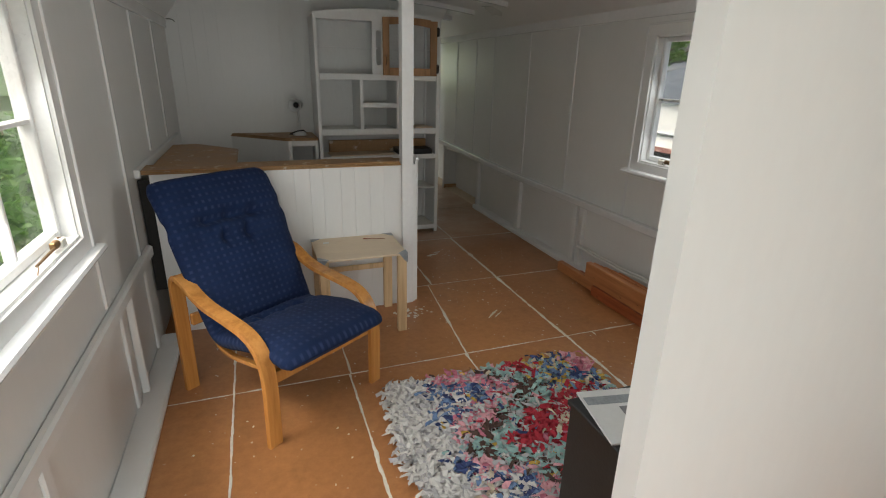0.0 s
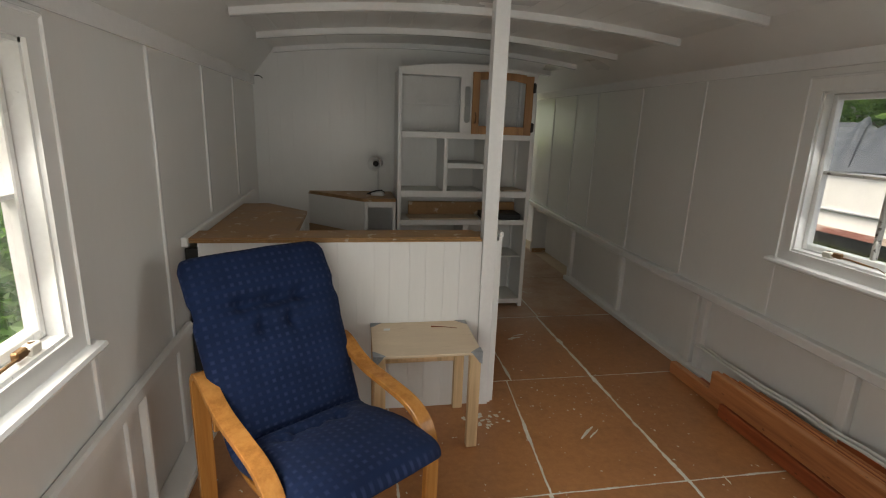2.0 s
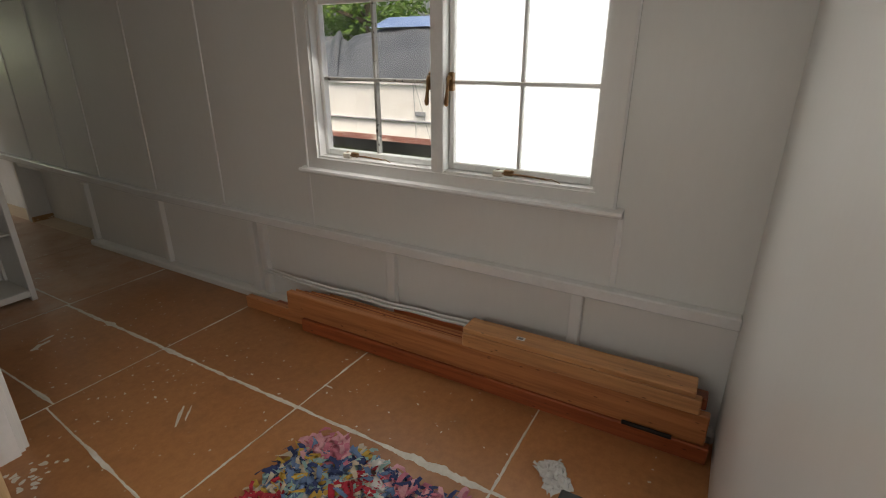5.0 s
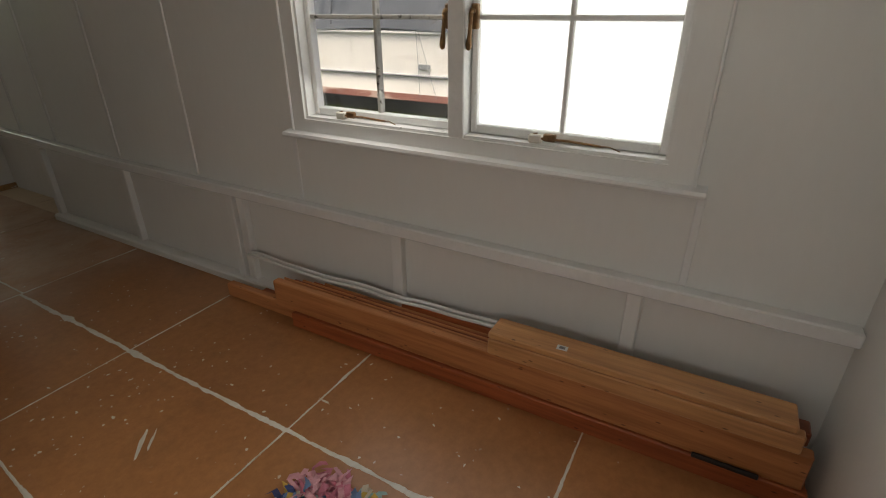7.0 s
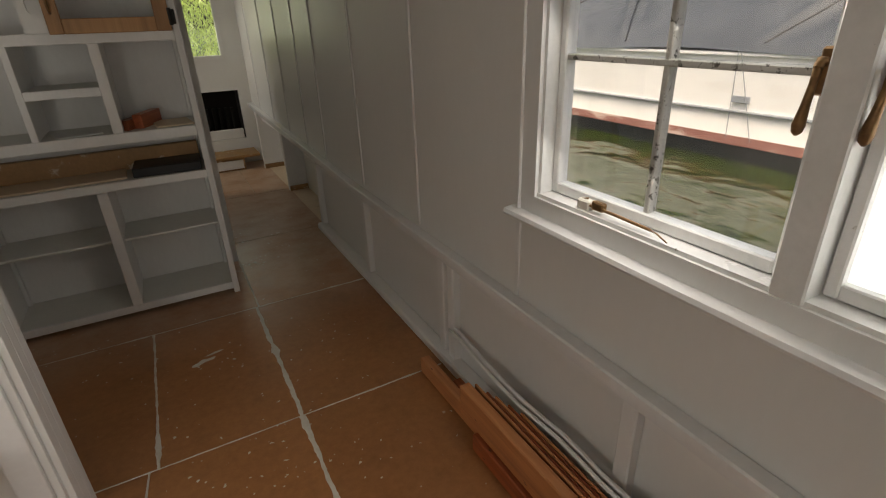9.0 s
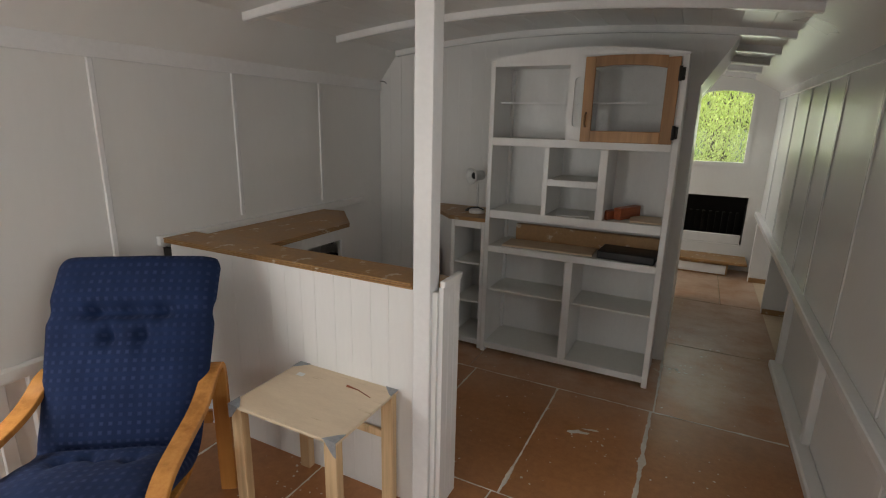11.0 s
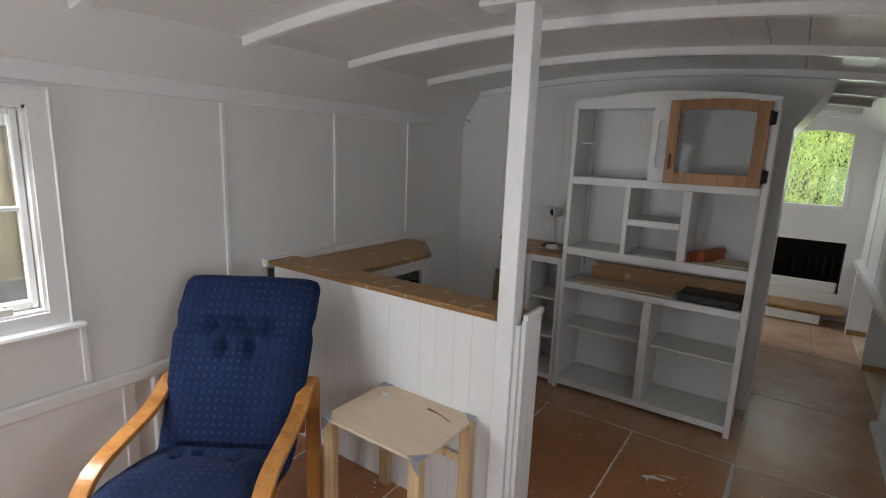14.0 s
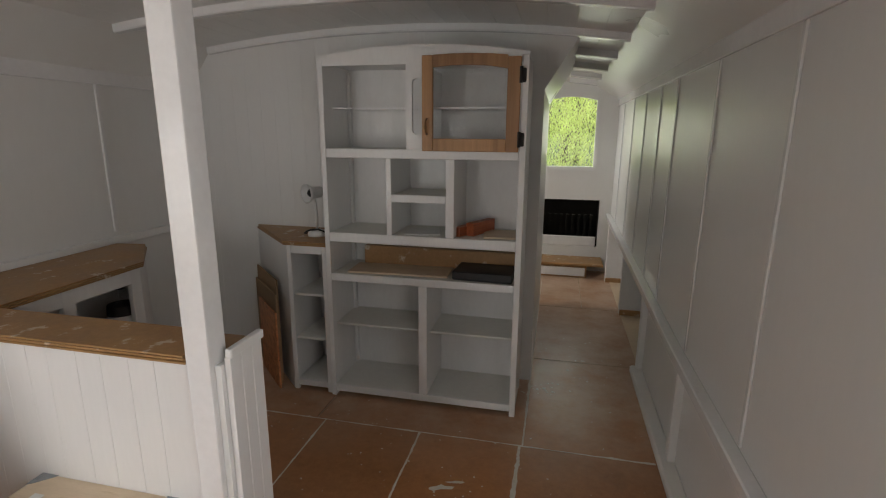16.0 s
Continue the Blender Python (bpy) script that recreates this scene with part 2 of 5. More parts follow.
def tube(points, radius, sides=10, caps=True):
    bm = bmesh.new()
    pts = [Vector(p) for p in points]
    rad = radius if isinstance(radius, (list, tuple)) else [radius] * len(pts)
    rings = []
    for i, p in enumerate(pts):
        d = (pts[min(i + 1, len(pts) - 1)] - pts[max(i - 1, 0)]).normalized()
        u = d.orthogonal().normalized() if abs(d.z) < 0.95 else Vector((1, 0, 0))
        u = (u - d * u.dot(d)).normalized()
        if rings and (u.dot(last) < 0):
            u = -u
        last = u
        w = d.cross(u)
        rings.append([bm.verts.new(p + (u * math.cos(2 * math.pi * k / sides) + w * math.sin(2 * math.pi * k / sides)) * rad[i]) for k in range(sides)])
    for r, s in zip(rings, rings[1:]):
        for k in range(sides):
            bm.faces.new((r[k], r[(k + 1) % sides], s[(k + 1) % sides], s[k]))
    if caps:
        bm.faces.new(rings[0][::-1])
        bm.faces.new(rings[-1])
    return bm


def lathe(profile, sides=28):
    bm = bmesh.new()
    rings = [[bm.verts.new((r * math.cos(2 * math.pi * k / sides), r * math.sin(2 * math.pi * k / sides), z)) for k in range(sides)] for r, z in profile]
    for r, s in zip(rings, rings[1:]):
        for k in range(sides):
            bm.faces.new((r[k], r[(k + 1) % sides], s[(k + 1) % sides], s[k]))
    return bm


def merge(*bms):
    out = bmesh.new()
    for b in bms:
        me = bpy.data.meshes.new("tmp")
        b.to_mesh(me)
        out.from_mesh(me)
        bpy.data.meshes.remove(me)
        b.free()
    return out


def mesh_of(name, bm, material, smooth=False):
    me = bpy.data.meshes.new(name)
    bmesh.ops.recalc_face_normals(bm, faces=bm.faces[:])
    bm.to_mesh(me)
    bm.free()
    me.materials.append(material)
    if smooth:
        me.polygons.foreach_set("use_smooth", [True] * len(me.polygons))
    return me


def part(name, bm, material, parent, label="", smooth=False):
    ob = new(name, mesh_of(name, bm, material, smooth))
    ob.parent = parent
    if label:
        ob["label"] = label
    return ob


def thing(name, m, label, category, group=""):
    ob = new(name)
    ob.empty_display_size = 0.1
    ob.matrix_world = m
    return tagged(ob, label, category, group)


def single(name, bm, material, label, category, group="", m=None, smooth=False):
    ob = new(name, mesh_of(name, bm, material, smooth))
    if m is not None:
        ob.matrix_world = m
    return tagged(ob, label, category, group)


def setting(name, bm, material, label="", category="", smooth=False):
    ob = new(name, mesh_of(name, bm, material, smooth))
    return tagged(ob, label, category, "", "structure")


# ---- the hull's plan ----
LX, RX = -0.625, 2.555          # inner faces of the two sides
Y0, YP, YB, YF = -1.2, 0.64, 5.23, 8.25   # stern wall, partition, bulkhead, fore bulkhead
CL, CR, CT, WT, WTE = -0.44, 2.26, 2.19, 1.95, 2.02   # cove tops, their height, wall top
MID, HALF = (CL + CR) / 2, (CR - CL) / 2


def ceil_z(x):
    return CT + 0.095 * (1 - ((x - MID) / HALF) ** 2)


# floor bed under the boards
setting("floor", block(LX - 0.05, RX + 0.18, Y0, YF + 0.1, -0.08, -0.008), FILLER, "brown hardboard sheet floor with white filled joints", "floor")


def side_wall(name, x, out, holes, label, top):
    """A side with openings: (y0, y1, z0, z1)."""
    a, b = (x, x + out)
    bm = bmesh.new()
    ys = sorted(holes)
    last = Y0
    for y0, y1, z0, z1 in ys:
        box(bm, min(a, b), max(a, b), last, y0, -0.08, top + 0.02)
        if z0 > -0.08:
            box(bm, min(a, b), max(a, b), y0, y1, -0.08, z0)
        box(bm, min(a, b), max(a, b), y0, y1, z1, top + 0.02)
        last = y1
    box(bm, min(a, b), max(a, b), last, YF + 0.1, -0.08, top + 0.02)
    return setting(name, bm, WALLP, label, "wall")


WIN_R = (1.25, 2.83, 1.00, 1.86)
WIN_L = (0.52, 2.11, 0.96, 1.81)
WIN_REAR = (5.9, 7.4, 1.0, 1.8)
UNDER_RAIL = (5.53, YF, -0.08, 0.56)
side_wall("wall_east", RX, 0.07, [WIN_R, UNDER_RAIL], "white painted panelled side wall with vertical battens", WTE)
side_wall("wall_west", LX, -0.07, [WIN_L, WIN_REAR], "white painted panelled side wall with vertical battens", WT)

# sloping coves between walls and ceiling
for nm, xw, xc, s, wt in (("cove_west", LX, CL, -1, WT), ("cove_east", RX, CR, 1, WTE)):
    setting(nm, prism([(xw + s * 0.07, wt), (xw, wt), (xc, CT), (xc, CT + 0.06), (xw + s * 0.07, wt + 0.12)], 1, Y0, YF + 0.1), CEILP, "white painted sloping cove panel", "ceiling")


def ceiling_mesh():
    """Cambered boards, laid lengthwise, with narrow V joints between them."""
    bm = bmesh.new()
    xs = np.linspace(CL, CR, 19)
    for a, b in zip(xs, xs[1:]):
        g = 0.0015
        za, zb = ceil_z(a), ceil_z(b)
        top = 0.03
        pts = [(a, za + 0.004), (a + g, za), (b - g, zb), (b, zb + 0.004), (b, zb + top), (a, za + top)]
        lo = [bm.verts.new((x, Y0, z)) for x, z in pts]
        hi = [bm.verts.new((x, YF + 0.1, z)) for x, z in pts]
        for i in range(6):
            bm.faces.new((lo[i], hi[i], hi[(i + 1) % 6], lo[(i + 1) % 6]))
    return bm


setting("ceiling", ceiling_mesh(), CEILP, "white gloss painted cambered board ceiling", "ceiling")


def deck_beam(y, deep=0.042, wide=0.05, x0=CL, x1=CR):
    bm = bmesh.new()
    xs = np.linspace(x0, x1, 25)
    rings = [[bm.verts.new((x, yy, ceil_z(x) - d)) for yy, d in ((y - wide / 2, -0.01), (y - wide / 2, deep - 0.006), (y - wide / 2 + 0.006, deep), (y + wide / 2 - 0.006, deep), (y + wide / 2, deep - 0.006), (y + wide / 2, -0.01))] for x in xs]
    for r, s in zip(rings, rings[1:]):
        for k in range(5):
            bm.faces.new((r[k], r[k + 1], s[k + 1], s[k]))
    bm.faces.new(rings[0])
    bm.faces.new(rings[-1][::-1])
    return tagged(new("ceiling_beam", mesh_of("ceiling_beam", bm, TRIM)), "white gloss painted curved deck beam under the ceiling", "beam", "ceiling beams")


for y in (-0.6, 0.1, 0.78, 1.51, 2.235, 2.95, 3.66, 4.455, 5.20):
    deck_beam(y)
for y in (5.85, 6.55, 7.2, 7.8):
    deck_beam(y, 0.05, 0.05, 1.98, CR)

# end walls
def cross_wall(name, y0, y1, x0, x1, hole=None, label="white painted boarded bulkhead", material=None):
    bm = bmesh.new()
    zt = 2.34

    def panel(a, b, lo, hi):
        box(bm, a, b, y0, y1, lo, hi)
    if hole:
        hx0, hx1, hz0, hz1 = hole
        panel(x0, hx0, -0.05, zt)
        panel(hx1, x1, -0.05, zt)
        panel(hx0, hx1, hz1, zt)
        panel(hx0, hx1, -0.05, hz0)
    else:
        panel(x0, x1, -0.05, zt)
    return setting(name, bm, material or WALLP, label, "wall")


cross_wall("wall_stern", Y0 - 0.06, Y0, LX - 0.07, RX + 0.07, (-0.45, 0.5, 0.0, 1.95))
cross_wall("partition", YP - 0.06, YP, 0.68, RX, None, "plain white painted partition beside the entrance")
# bulkhead with the opening of the passage, its upper corner cut off
setting("bulkhead", prism([(LX, -0.05), (1.80, -0.05), (1.80, 1.90), (1.99, 2.2), (2.25, 2.2), (2.25, 2.4), (LX, 2.4)], 1, YB, YB + 0.05), WALLP, "white painted boarded bulkhead", "wall")
bulkhead = bpy.data.objects["bulkhead"]
for k in range(23):
    part("board", block(LX + 0.004 + k * 0.105, min(LX + 0.004 + (k + 1) * 0.105 - 0.0004, 1.797), YB - 0.006, YB, -0.004, 2.30, 0.0006), WALLP, bulkhead)
WIN_F = (1.72, 2.33, 1.25, 2.07)
setting("bulkhead_fore", merge(
    block(LX, WIN_F[0], YF, YF + 0.06, -0.05, 2.34), block(WIN_F[1], RX, YF, YF + 0.06, 0.87, 2.34), block(2.42, RX, YF, YF + 0.06, -0.05, 0.87),
    block(WIN_F[0], WIN_F[1], YF, YF + 0.06, WIN_F[3], 2.34), block(WIN_F[0], WIN_F[1], YF, YF + 0.06, 0.87, WIN_F[2]),
    block(WIN_F[0], 2.42, YF, YF + 0.06, -0.05, 0.30)), WALLP, "white painted fore bulkhead with window and dark locker hatch", "wall")
# passage side partition and its sloping head
setting("passage_wall", block(1.77, 1.80, YB + 0.05, 6.9, -0.05, 1.92), WALLP, "white gloss painted passage partition", "wall")
setting("passage_cove", prism([(1.77, 1.90), (1.80, 1.90), (1.99, 2.2), (1.99, 2.24), (1.77, 2.0)], 1, YB + 0.05, 6.9), CEILP, "white gloss painted sloping panel", "ceiling")


# ---- battens, rails and studs ----
def trim_bar(name, x0, x1, y0, y1, z0, z1, mat=TRIM, b=0.004, label="white gloss painted moulding"):
    return setting(name, block(x0, x1, y0, y1, z0, z1, b), mat, label, "trim")


for y in (3.72, 4.49, 5.26, 5.75, 6.35, 7.0, 7.7):
    trim_bar("batten", RX - 0.008, RX + 0.002, y - 0.013, y + 0.013, 0.62, 1.955)
for y, z0 in ((2.92, 0.6), (3.70, 1.06), (4.45, 1.06)):
    trim_bar("batten", LX - 0.002, LX + 0.011, y - 0.014, y + 0.014, z0, 1.89)
for y in (2.915, 1.15):
    trim_bar("batten", RX - 0.006, RX + 0.002, y - 0.014, y + 0.014, 0.6, 0.93)
trim_bar("batten", LX - 0.002, LX + 0.011, 2.20, 2.228, 0.62, 0.9)
trim_bar("trim", RX - 0.016, RX + 0.002, YP, YF, 1.955, 2.035)
trim_bar("trim", LX - 0.002, LX + 0.016, Y0, YB, 1.89, 1.97)
# chair rails: a ledge over a recessed dado
setting("chair_rail", prism([(YP, 0.545), (4.6, 0.555), (YF, 0.665), (YF, 0.72), (4.6, 0.61), (YP, 0.60)], 0, RX - 0.055, RX + 0.002, 0.006), TRIM, "white gloss painted rail", "trim")
trim_bar("chair_rail", LX - 0.002, LX + 0.036, Y0, 3.10, 0.545, 0.61, WHITE, 0.01)
for y in (1.29, 2.33, 3.36, 3.45, 4.46, 5.50):
    trim_bar("dado_stud", RX - 0.04, RX + 0.002, y - 0.028, y + 0.028, 0.03, 0.55, WHITE, 0.005)
for y in (0.4, 1.4, 2.37, 2.95):
    trim_bar("dado_stud", LX - 0.002, LX + 0.014, y - 0.028, y + 0.028, 0.03, 0.55, WHITE, 0.005)
trim_bar("baseboard", RX - 0.075, RX + 0.002, YP, 5.53, -0.005, 0.05, WHITE, 0.01)
trim_bar("baseboard", LX - 0.002, LX + 0.12, Y0, 3.10, -0.005, 0.035, WHITE, 0.01)


# ---- windows ----
def window(name, x, s, y0, y1, z0, z1, casements, sill, arch, label):
    """A painted timber window in a side wall. s: +1 where the outside lies towards +x. casements: (y0, y1, misted, stay's middle)."""
    root = tagged(new(name), label, "window", "", "structure")

    def bx(xa, xb, *r):
        return block(x + s * xa, x + s * xb, *r)
    ay0, ay1, az1 = arch
    # architrave, drawn round the opening, with a bead on its outer edge
    arc = merge(bx(-0.014, 0.002, ay0, y0, sill, az1), bx(-0.014, 0.002, y1, ay1, sill, az1), bx(-0.014, 0.002, y0, y1, z1, az1), bx(-0.014, 0.002, y0, y1, sill, z0))
    part("architrave", arc, WHITE, root)
    part("bead", merge(bx(-0.022, 0, ay0 - 0.012, ay0, sill, az1 + 0.01, 0.004), bx(-0.022, 0, ay1, ay1 + 0.012, sill, az1 + 0.01, 0.004), bx(-0.02, 0, ay0 - 0.012, ay1 + 0.012, az1, az1 + 0.014, 0.004)), TRIM, root)
    part("window_sill", prism([(x - s * 0.05, sill - 0.018), (x - s * 0.055, sill - 0.008), (x - s * 0.05, sill + 0.004), (x, sill + 0.012), (x, sill - 0.03), (x - s * 0.014, sill - 0.03)], 1, ay0 - 0.045, ay1 + 0.045), TRIM, root)
    # lining of the opening
    part("window_frame", merge(bx(0, 0.10, y0 - 0.012, y0 + 0.012, z0, z1), bx(0, 0.10, y1 - 0.012, y1 + 0.012, z0, z1), bx(0, 0.10, y0, y1, z1 - 0.012, z1 + 0.012), bx(-0.004, 0.105, y0, y1, z0 - 0.014, z0 + 0.012)), SASHP, root)
    for (a, b, misted, stay), nxt in zip(casements, casements[1:] + [None]):
        if nxt:
            part("mullion", bx(-0.012, 0.095, b + 0.003, nxt[0] - 0.003, z0, z1, 0.004), SASHP, root)
        st, mu, xa, xb = 0.026, 0.0085, 0.045, 0.088
        lo, hi = z0 + 0.014, z1 - 0.014
        sash = part("casement", merge(bx(xa, xb, a, a + st, lo, hi, 0.004), bx(xa, xb, b - st, b, lo, hi, 0.004), bx(xa, xb, a + st, b - st, lo, lo + 0.034, 0.004), bx(xa, xb, a + st, b - st, hi - st, hi, 0.004)), SASHP, root)
        ym, zm = (a + b) / 2, (lo + hi) / 2 + 0.012
        # clear east casement gets the bar paint with backlit shade in its colour
        bar_paint = BARP if s > 0 and not misted else SASHP
        part("glazing_bar", bx(xa + 0.006, xb - 0.004, ym - mu, ym + mu, lo + 0.034, hi - st, 0.003), bar_paint, sash, "flaking white glazing bar")
        part("glazing_bar", bx(xa + 0.005, xb - 0.003, a + st, b - st, zm - mu, zm + mu, 0.003), bar_paint, sash, "flaking white glazing bar")
        for ga, gb in ((a + st, ym - mu), (ym + mu, b - st)):
            for gc, gd in ((lo + 0.034, zm - mu), (zm + mu, hi - st)):
                p = part("pane", block(x + s * 0.066, x + s * 0.069, ga, gb, gc, gd), FROST if misted else GLASS, sash)
                p.visible_shadow = False
        # stay lying along the bottom rail
        zt = z0 + 0.026
        bar = tube([(x + s * 0.012, stay - 0.13, zt), (x + s * 0.008, stay - 0.02, zt + 0.006), (x + s * 0.012, stay + 0.10, zt + 0.004), (x + s * 0.016, stay + 0.13, zt + 0.012), (x + s * 0.02, stay + 0.10, zt + 0.02)], [0.004, 0.005, 0.004, 0.004, 0.003], 8)
        st_ob = part("window_stay", merge(bar, bx(0.006, 0.026, stay + 0.03, stay + 0.075, zt - 0.004, zt + 0.022, 0.004), tube([(x + s * 0.01, stay - 0.13, zt), (x - s * 0.004, stay - 0.16, zt + 0.006), (x - s * 0.012, stay - 0.20, zt - 0.004)], [0.003, 0.002, 0.002], 6)), BRASS, sash, "tarnished brass casement stay")
        part("stay_block", bx(0.004, 0.034, stay + 0.082, stay + 0.13, z0 + 0.012, z0 + 0.042, 0.004), FILLER, st_ob, "pale wooden block")
        mul = b - 0.017 if nxt else a + 0.017
        zl = zm - 0.01
        lt = part("latch", bx(0.024, 0.048, mul - 0.013, mul + 0.013, zl - 0.028, zl + 0.055, 0.004), BRASS, sash, "tarnished brass fastener plate")
        hx = [x + s * v for v in (0.026, 0.006, 0.0, 0.002, 0.003, 0.004)]
        knuckle = tube([(hx[0], mul, zl + 0.03), (hx[1], mul, zl + 0.032), (hx[2], mul, zl + 0.02)], [0.008, 0.009, 0.008], 8)
        drop = tube([(hx[3], mul, zl + 0.03), (hx[3], mul + 0.002, zl - 0.005), (hx[4], mul + 0.006, zl - 0.045), (hx[4], mul + 0.009, zl - 0.078), (hx[5], mul + 0.010, zl - 0.092), (hx[5], mul + 0.010, zl - 0.098)], [0.008, 0.0065, 0.008, 0.0115, 0.009, 0.003], 10)
        part("latch_handle", merge(knuckle, drop), BRASS, lt, "drop handle of tarnished brass", True)
    return root


window("window_1", RX, 1, 1.268, 2.822, 1.018, 1.842, [(1.2805, 2.004, True, 1.62), (2.078, 2.8095, False, 2.52)], 0.95, (1.185, 2.893, 1.905), "white painted double casement, one pane misted")
window("window_2", LX, -1, 0.56, 2.10, 0.968, 1.80, [(0.575, 1.29, False, 0.95), (1.365, 2.085, False, 1.86)], 0.90, (0.46, 2.168, 1.86), "white painted double casement over overgrown bank")
# window and locker hatch in the fore bulkhead
wf = tagged(new("window_3"), "arched window in the fore bulkhead, willow outside", "window", "", "structure")
part("window_frame", merge(block(WIN_F[0] - 0.02, WIN_F[0] + 0.02, YF - 0.012, YF + 0.05, WIN_F[2], WIN_F[3]), block(WIN_F[1] - 0.02, WIN_F[1] + 0.02, YF - 0.012, YF + 0.05, WIN_F[2], WIN_F[3]), block(WIN_F[0], WIN_F[1], YF - 0.02, YF + 0.05, WIN_F[2] - 0.03, WIN_F[2] + 0.015)), SASHP, wf)
part("window_head", prism([(WIN_F[0], WIN_F[3])] + [(WIN_F[0] + (WIN_F[1] - WIN_F[0]) * k / 10, WIN_F[3] - 0.055 + 0.045 * math.sin(math.pi * k / 10)) for k in range(11)] + [(WIN_F[1], WIN_F[3])], 1, YF - 0.008, YF + 0.04), SASHP, wf)
p = part("pane", block(WIN_F[0], WIN_F[1], YF + 0.02, YF + 0.024, WIN_F[2], WIN_F[3]), GLASS, wf)
p.visible_shadow = False
window("window_4", LX, -1, 5.9, 7.4, 1.0, 1.8, [(5.92, 6.62, False, 6.2), (6.69, 7.38, False, 7.0)], 0.93, (5.8, 7.5, 1.86), "white painted double casement of the fore cabin")

lk = tagged(new("locker_recess"), "dark open locker recess with ribbed back", "recess", "", "structure")
# locker lining coloured near-black, its shade put into the colour
part("locker_box", merge(block(1.5, 2.44, YF + 0.5, YF + 0.52, 0.25, 0.95), block(1.5, 2.44, YF + 0.06, YF + 0.5, 0.29, 0.33), block(1.5, 2.44, YF + 0.06, YF + 0.5, 0.87, 0.9), block(1.48, 1.5, YF + 0.06, YF + 0.5, 0.3, 0.9), block(2.44, 2.46, YF + 0.06, YF + 0.5, 0.3, 0.9)), GAPSHADE, lk)
part("hatch_lining", block(1.72, 2.40, YF + 0.01, YF + 0.04, 0.30, 0.42, 0.01), UNITP, lk, "pale board across the bottom of the recess")
for k in range(9):
    part("rib", block(1.75 + k * 0.075, 1.78 + k * 0.075, YF + 0.44, YF + 0.49, 0.34, 0.62), IRON, lk)
setting("fore_step", merge(block(1.5, 2.48, 7.86, YF, 0.145, 0.175, 0.004), block(1.5, 2.30, 7.90, 7.93, -0.005, 0.145)), BROWNTOP, "brown topped low step below the fore bulkhead", "step")
setting("fore_step_riser", block(1.5, 2.28, 7.885, 7.90, 0.02, 0.12), UNITP, "white painted step riser", "step")
for y, x0 in ((7.80, 2.50), (6.72, 2.535)):
    setting("rail_partition", block(x0, RX + 0.17, y, y + 0.05, -0.005, 0.645, 0.004), UNITP, "white painted stub partition under the rail", "post")
    setting("rail_partition_foot", block(x0 + 0.004, RX + 0.17, y - 0.03, y - 0.001, -0.006, 0.05, 0.006), BROWNTOP, "brown wooden foot of a stub partition", "trim")
setting("recess_lining", merge(block(RX + 0.17, RX + 0.19, 5.5, YF + 0.06, -0.08, 0.70), block(RX + 0.07, RX + 0.19, 5.5, YF + 0.06, 0.70, 0.72), block(RX + 0.07, RX + 0.17, 5.49, 5.51, -0.08, 0.70)), UNITP, "white painted hull lining behind the rail", "wall")
setting("recess_floor", block(RX - 0.005, RX + 0.17, 5.53, YF, -0.007, 0.004), PLY, "brown boarded floor of the recess", "floor")


# ---- half wall with its post ----
half = tagged(new("half_wall"), "white boarded half wall with cardboard covered cap", "half wall", "", "structure")
part("core", block(-0.53, 1.012, 3.18, 3.32, -0.006, 0.995), WHITE, half)
xs = [-0.56, -0.40, -0.27, -0.11, 0.03, 0.13, 0.225, 0.32, 0.40, 0.51, 0.60, 0.70, 0.79, 0.916]
for a, b in zip(xs, [*xs[1:-1], 0.9125]):
    part("board", block(a + 0.0003, b - 0.0003, 3.163, 3.181, -0.004, 0.998, 0.0008), WHITE, half)
for a, b in ((3.18, 3.232), (3.232, 3.284), (3.284, 3.335)):
    part("board", block(1.012, 1.032, a + 0.0006, b - 0.0006, -0.004, 1.018, 0.0018), WHITE, half)
part("board", block(0.9915, 1.0118, 3.165, 3.1798, -0.004, 1.0, 0.0008), WHITE, half)
part("end_cap", block(1.016, 1.038, 3.18, 3.342, 1.018, 1.045, 0.003), WHITE, half)
post = tagged(new("post", mesh_of("post", block(0.914, 0.991, 3.146, 3.223, -0.006, 2.232, 0.005, 2), TRIM)), "white gloss painted square post", "post", "", "structure")
part("post_head", block(0.77, 1.14, 3.12, 3.25, 2.225, 2.245, 0.003), TRIM, post)


def cardboard_top(name, outline, z, label):
    """Layered sheets of brown card laid as a cover, the upper ones a little askew."""
    root = thing(name, Matrix.Translation((outline[0][0], outline[0][1], z)), label, "worktop")
    ox, oy = outline[0]
    cx, cy = sum(p[0] for p in outline) / len(outline), sum(p[1] for p in outline) / len(outline)
    for k, g in enumerate((1.0, 0.992, 0.985) if len(outline) < 6 else (1.0, 0.994)):
        pts = [((cx + (px - cx) * g + 0.004 * math.sin(3 * i + k)) - ox, (cy + (py - cy) * g + 0.004 * math.cos(5 * i + k)) - oy) for i, (px, py) in enumerate(outline)]
        part("sheet", prism(pts, 2, k * 0.009, k * 0.009 + 0.0075, 0.0015), BROWNTOP, root)
    return root


cardboard_top("ledge_cover", [(-0.605, 3.147), (0.909, 3.147), (0.909, 3.228), (1.01, 3.228), (1.01, 3.345), (-0.605, 3.345)], 1.0, "worn brown cardboard cover on the half wall")
cover = bpy.data.objects["ledge_cover"]
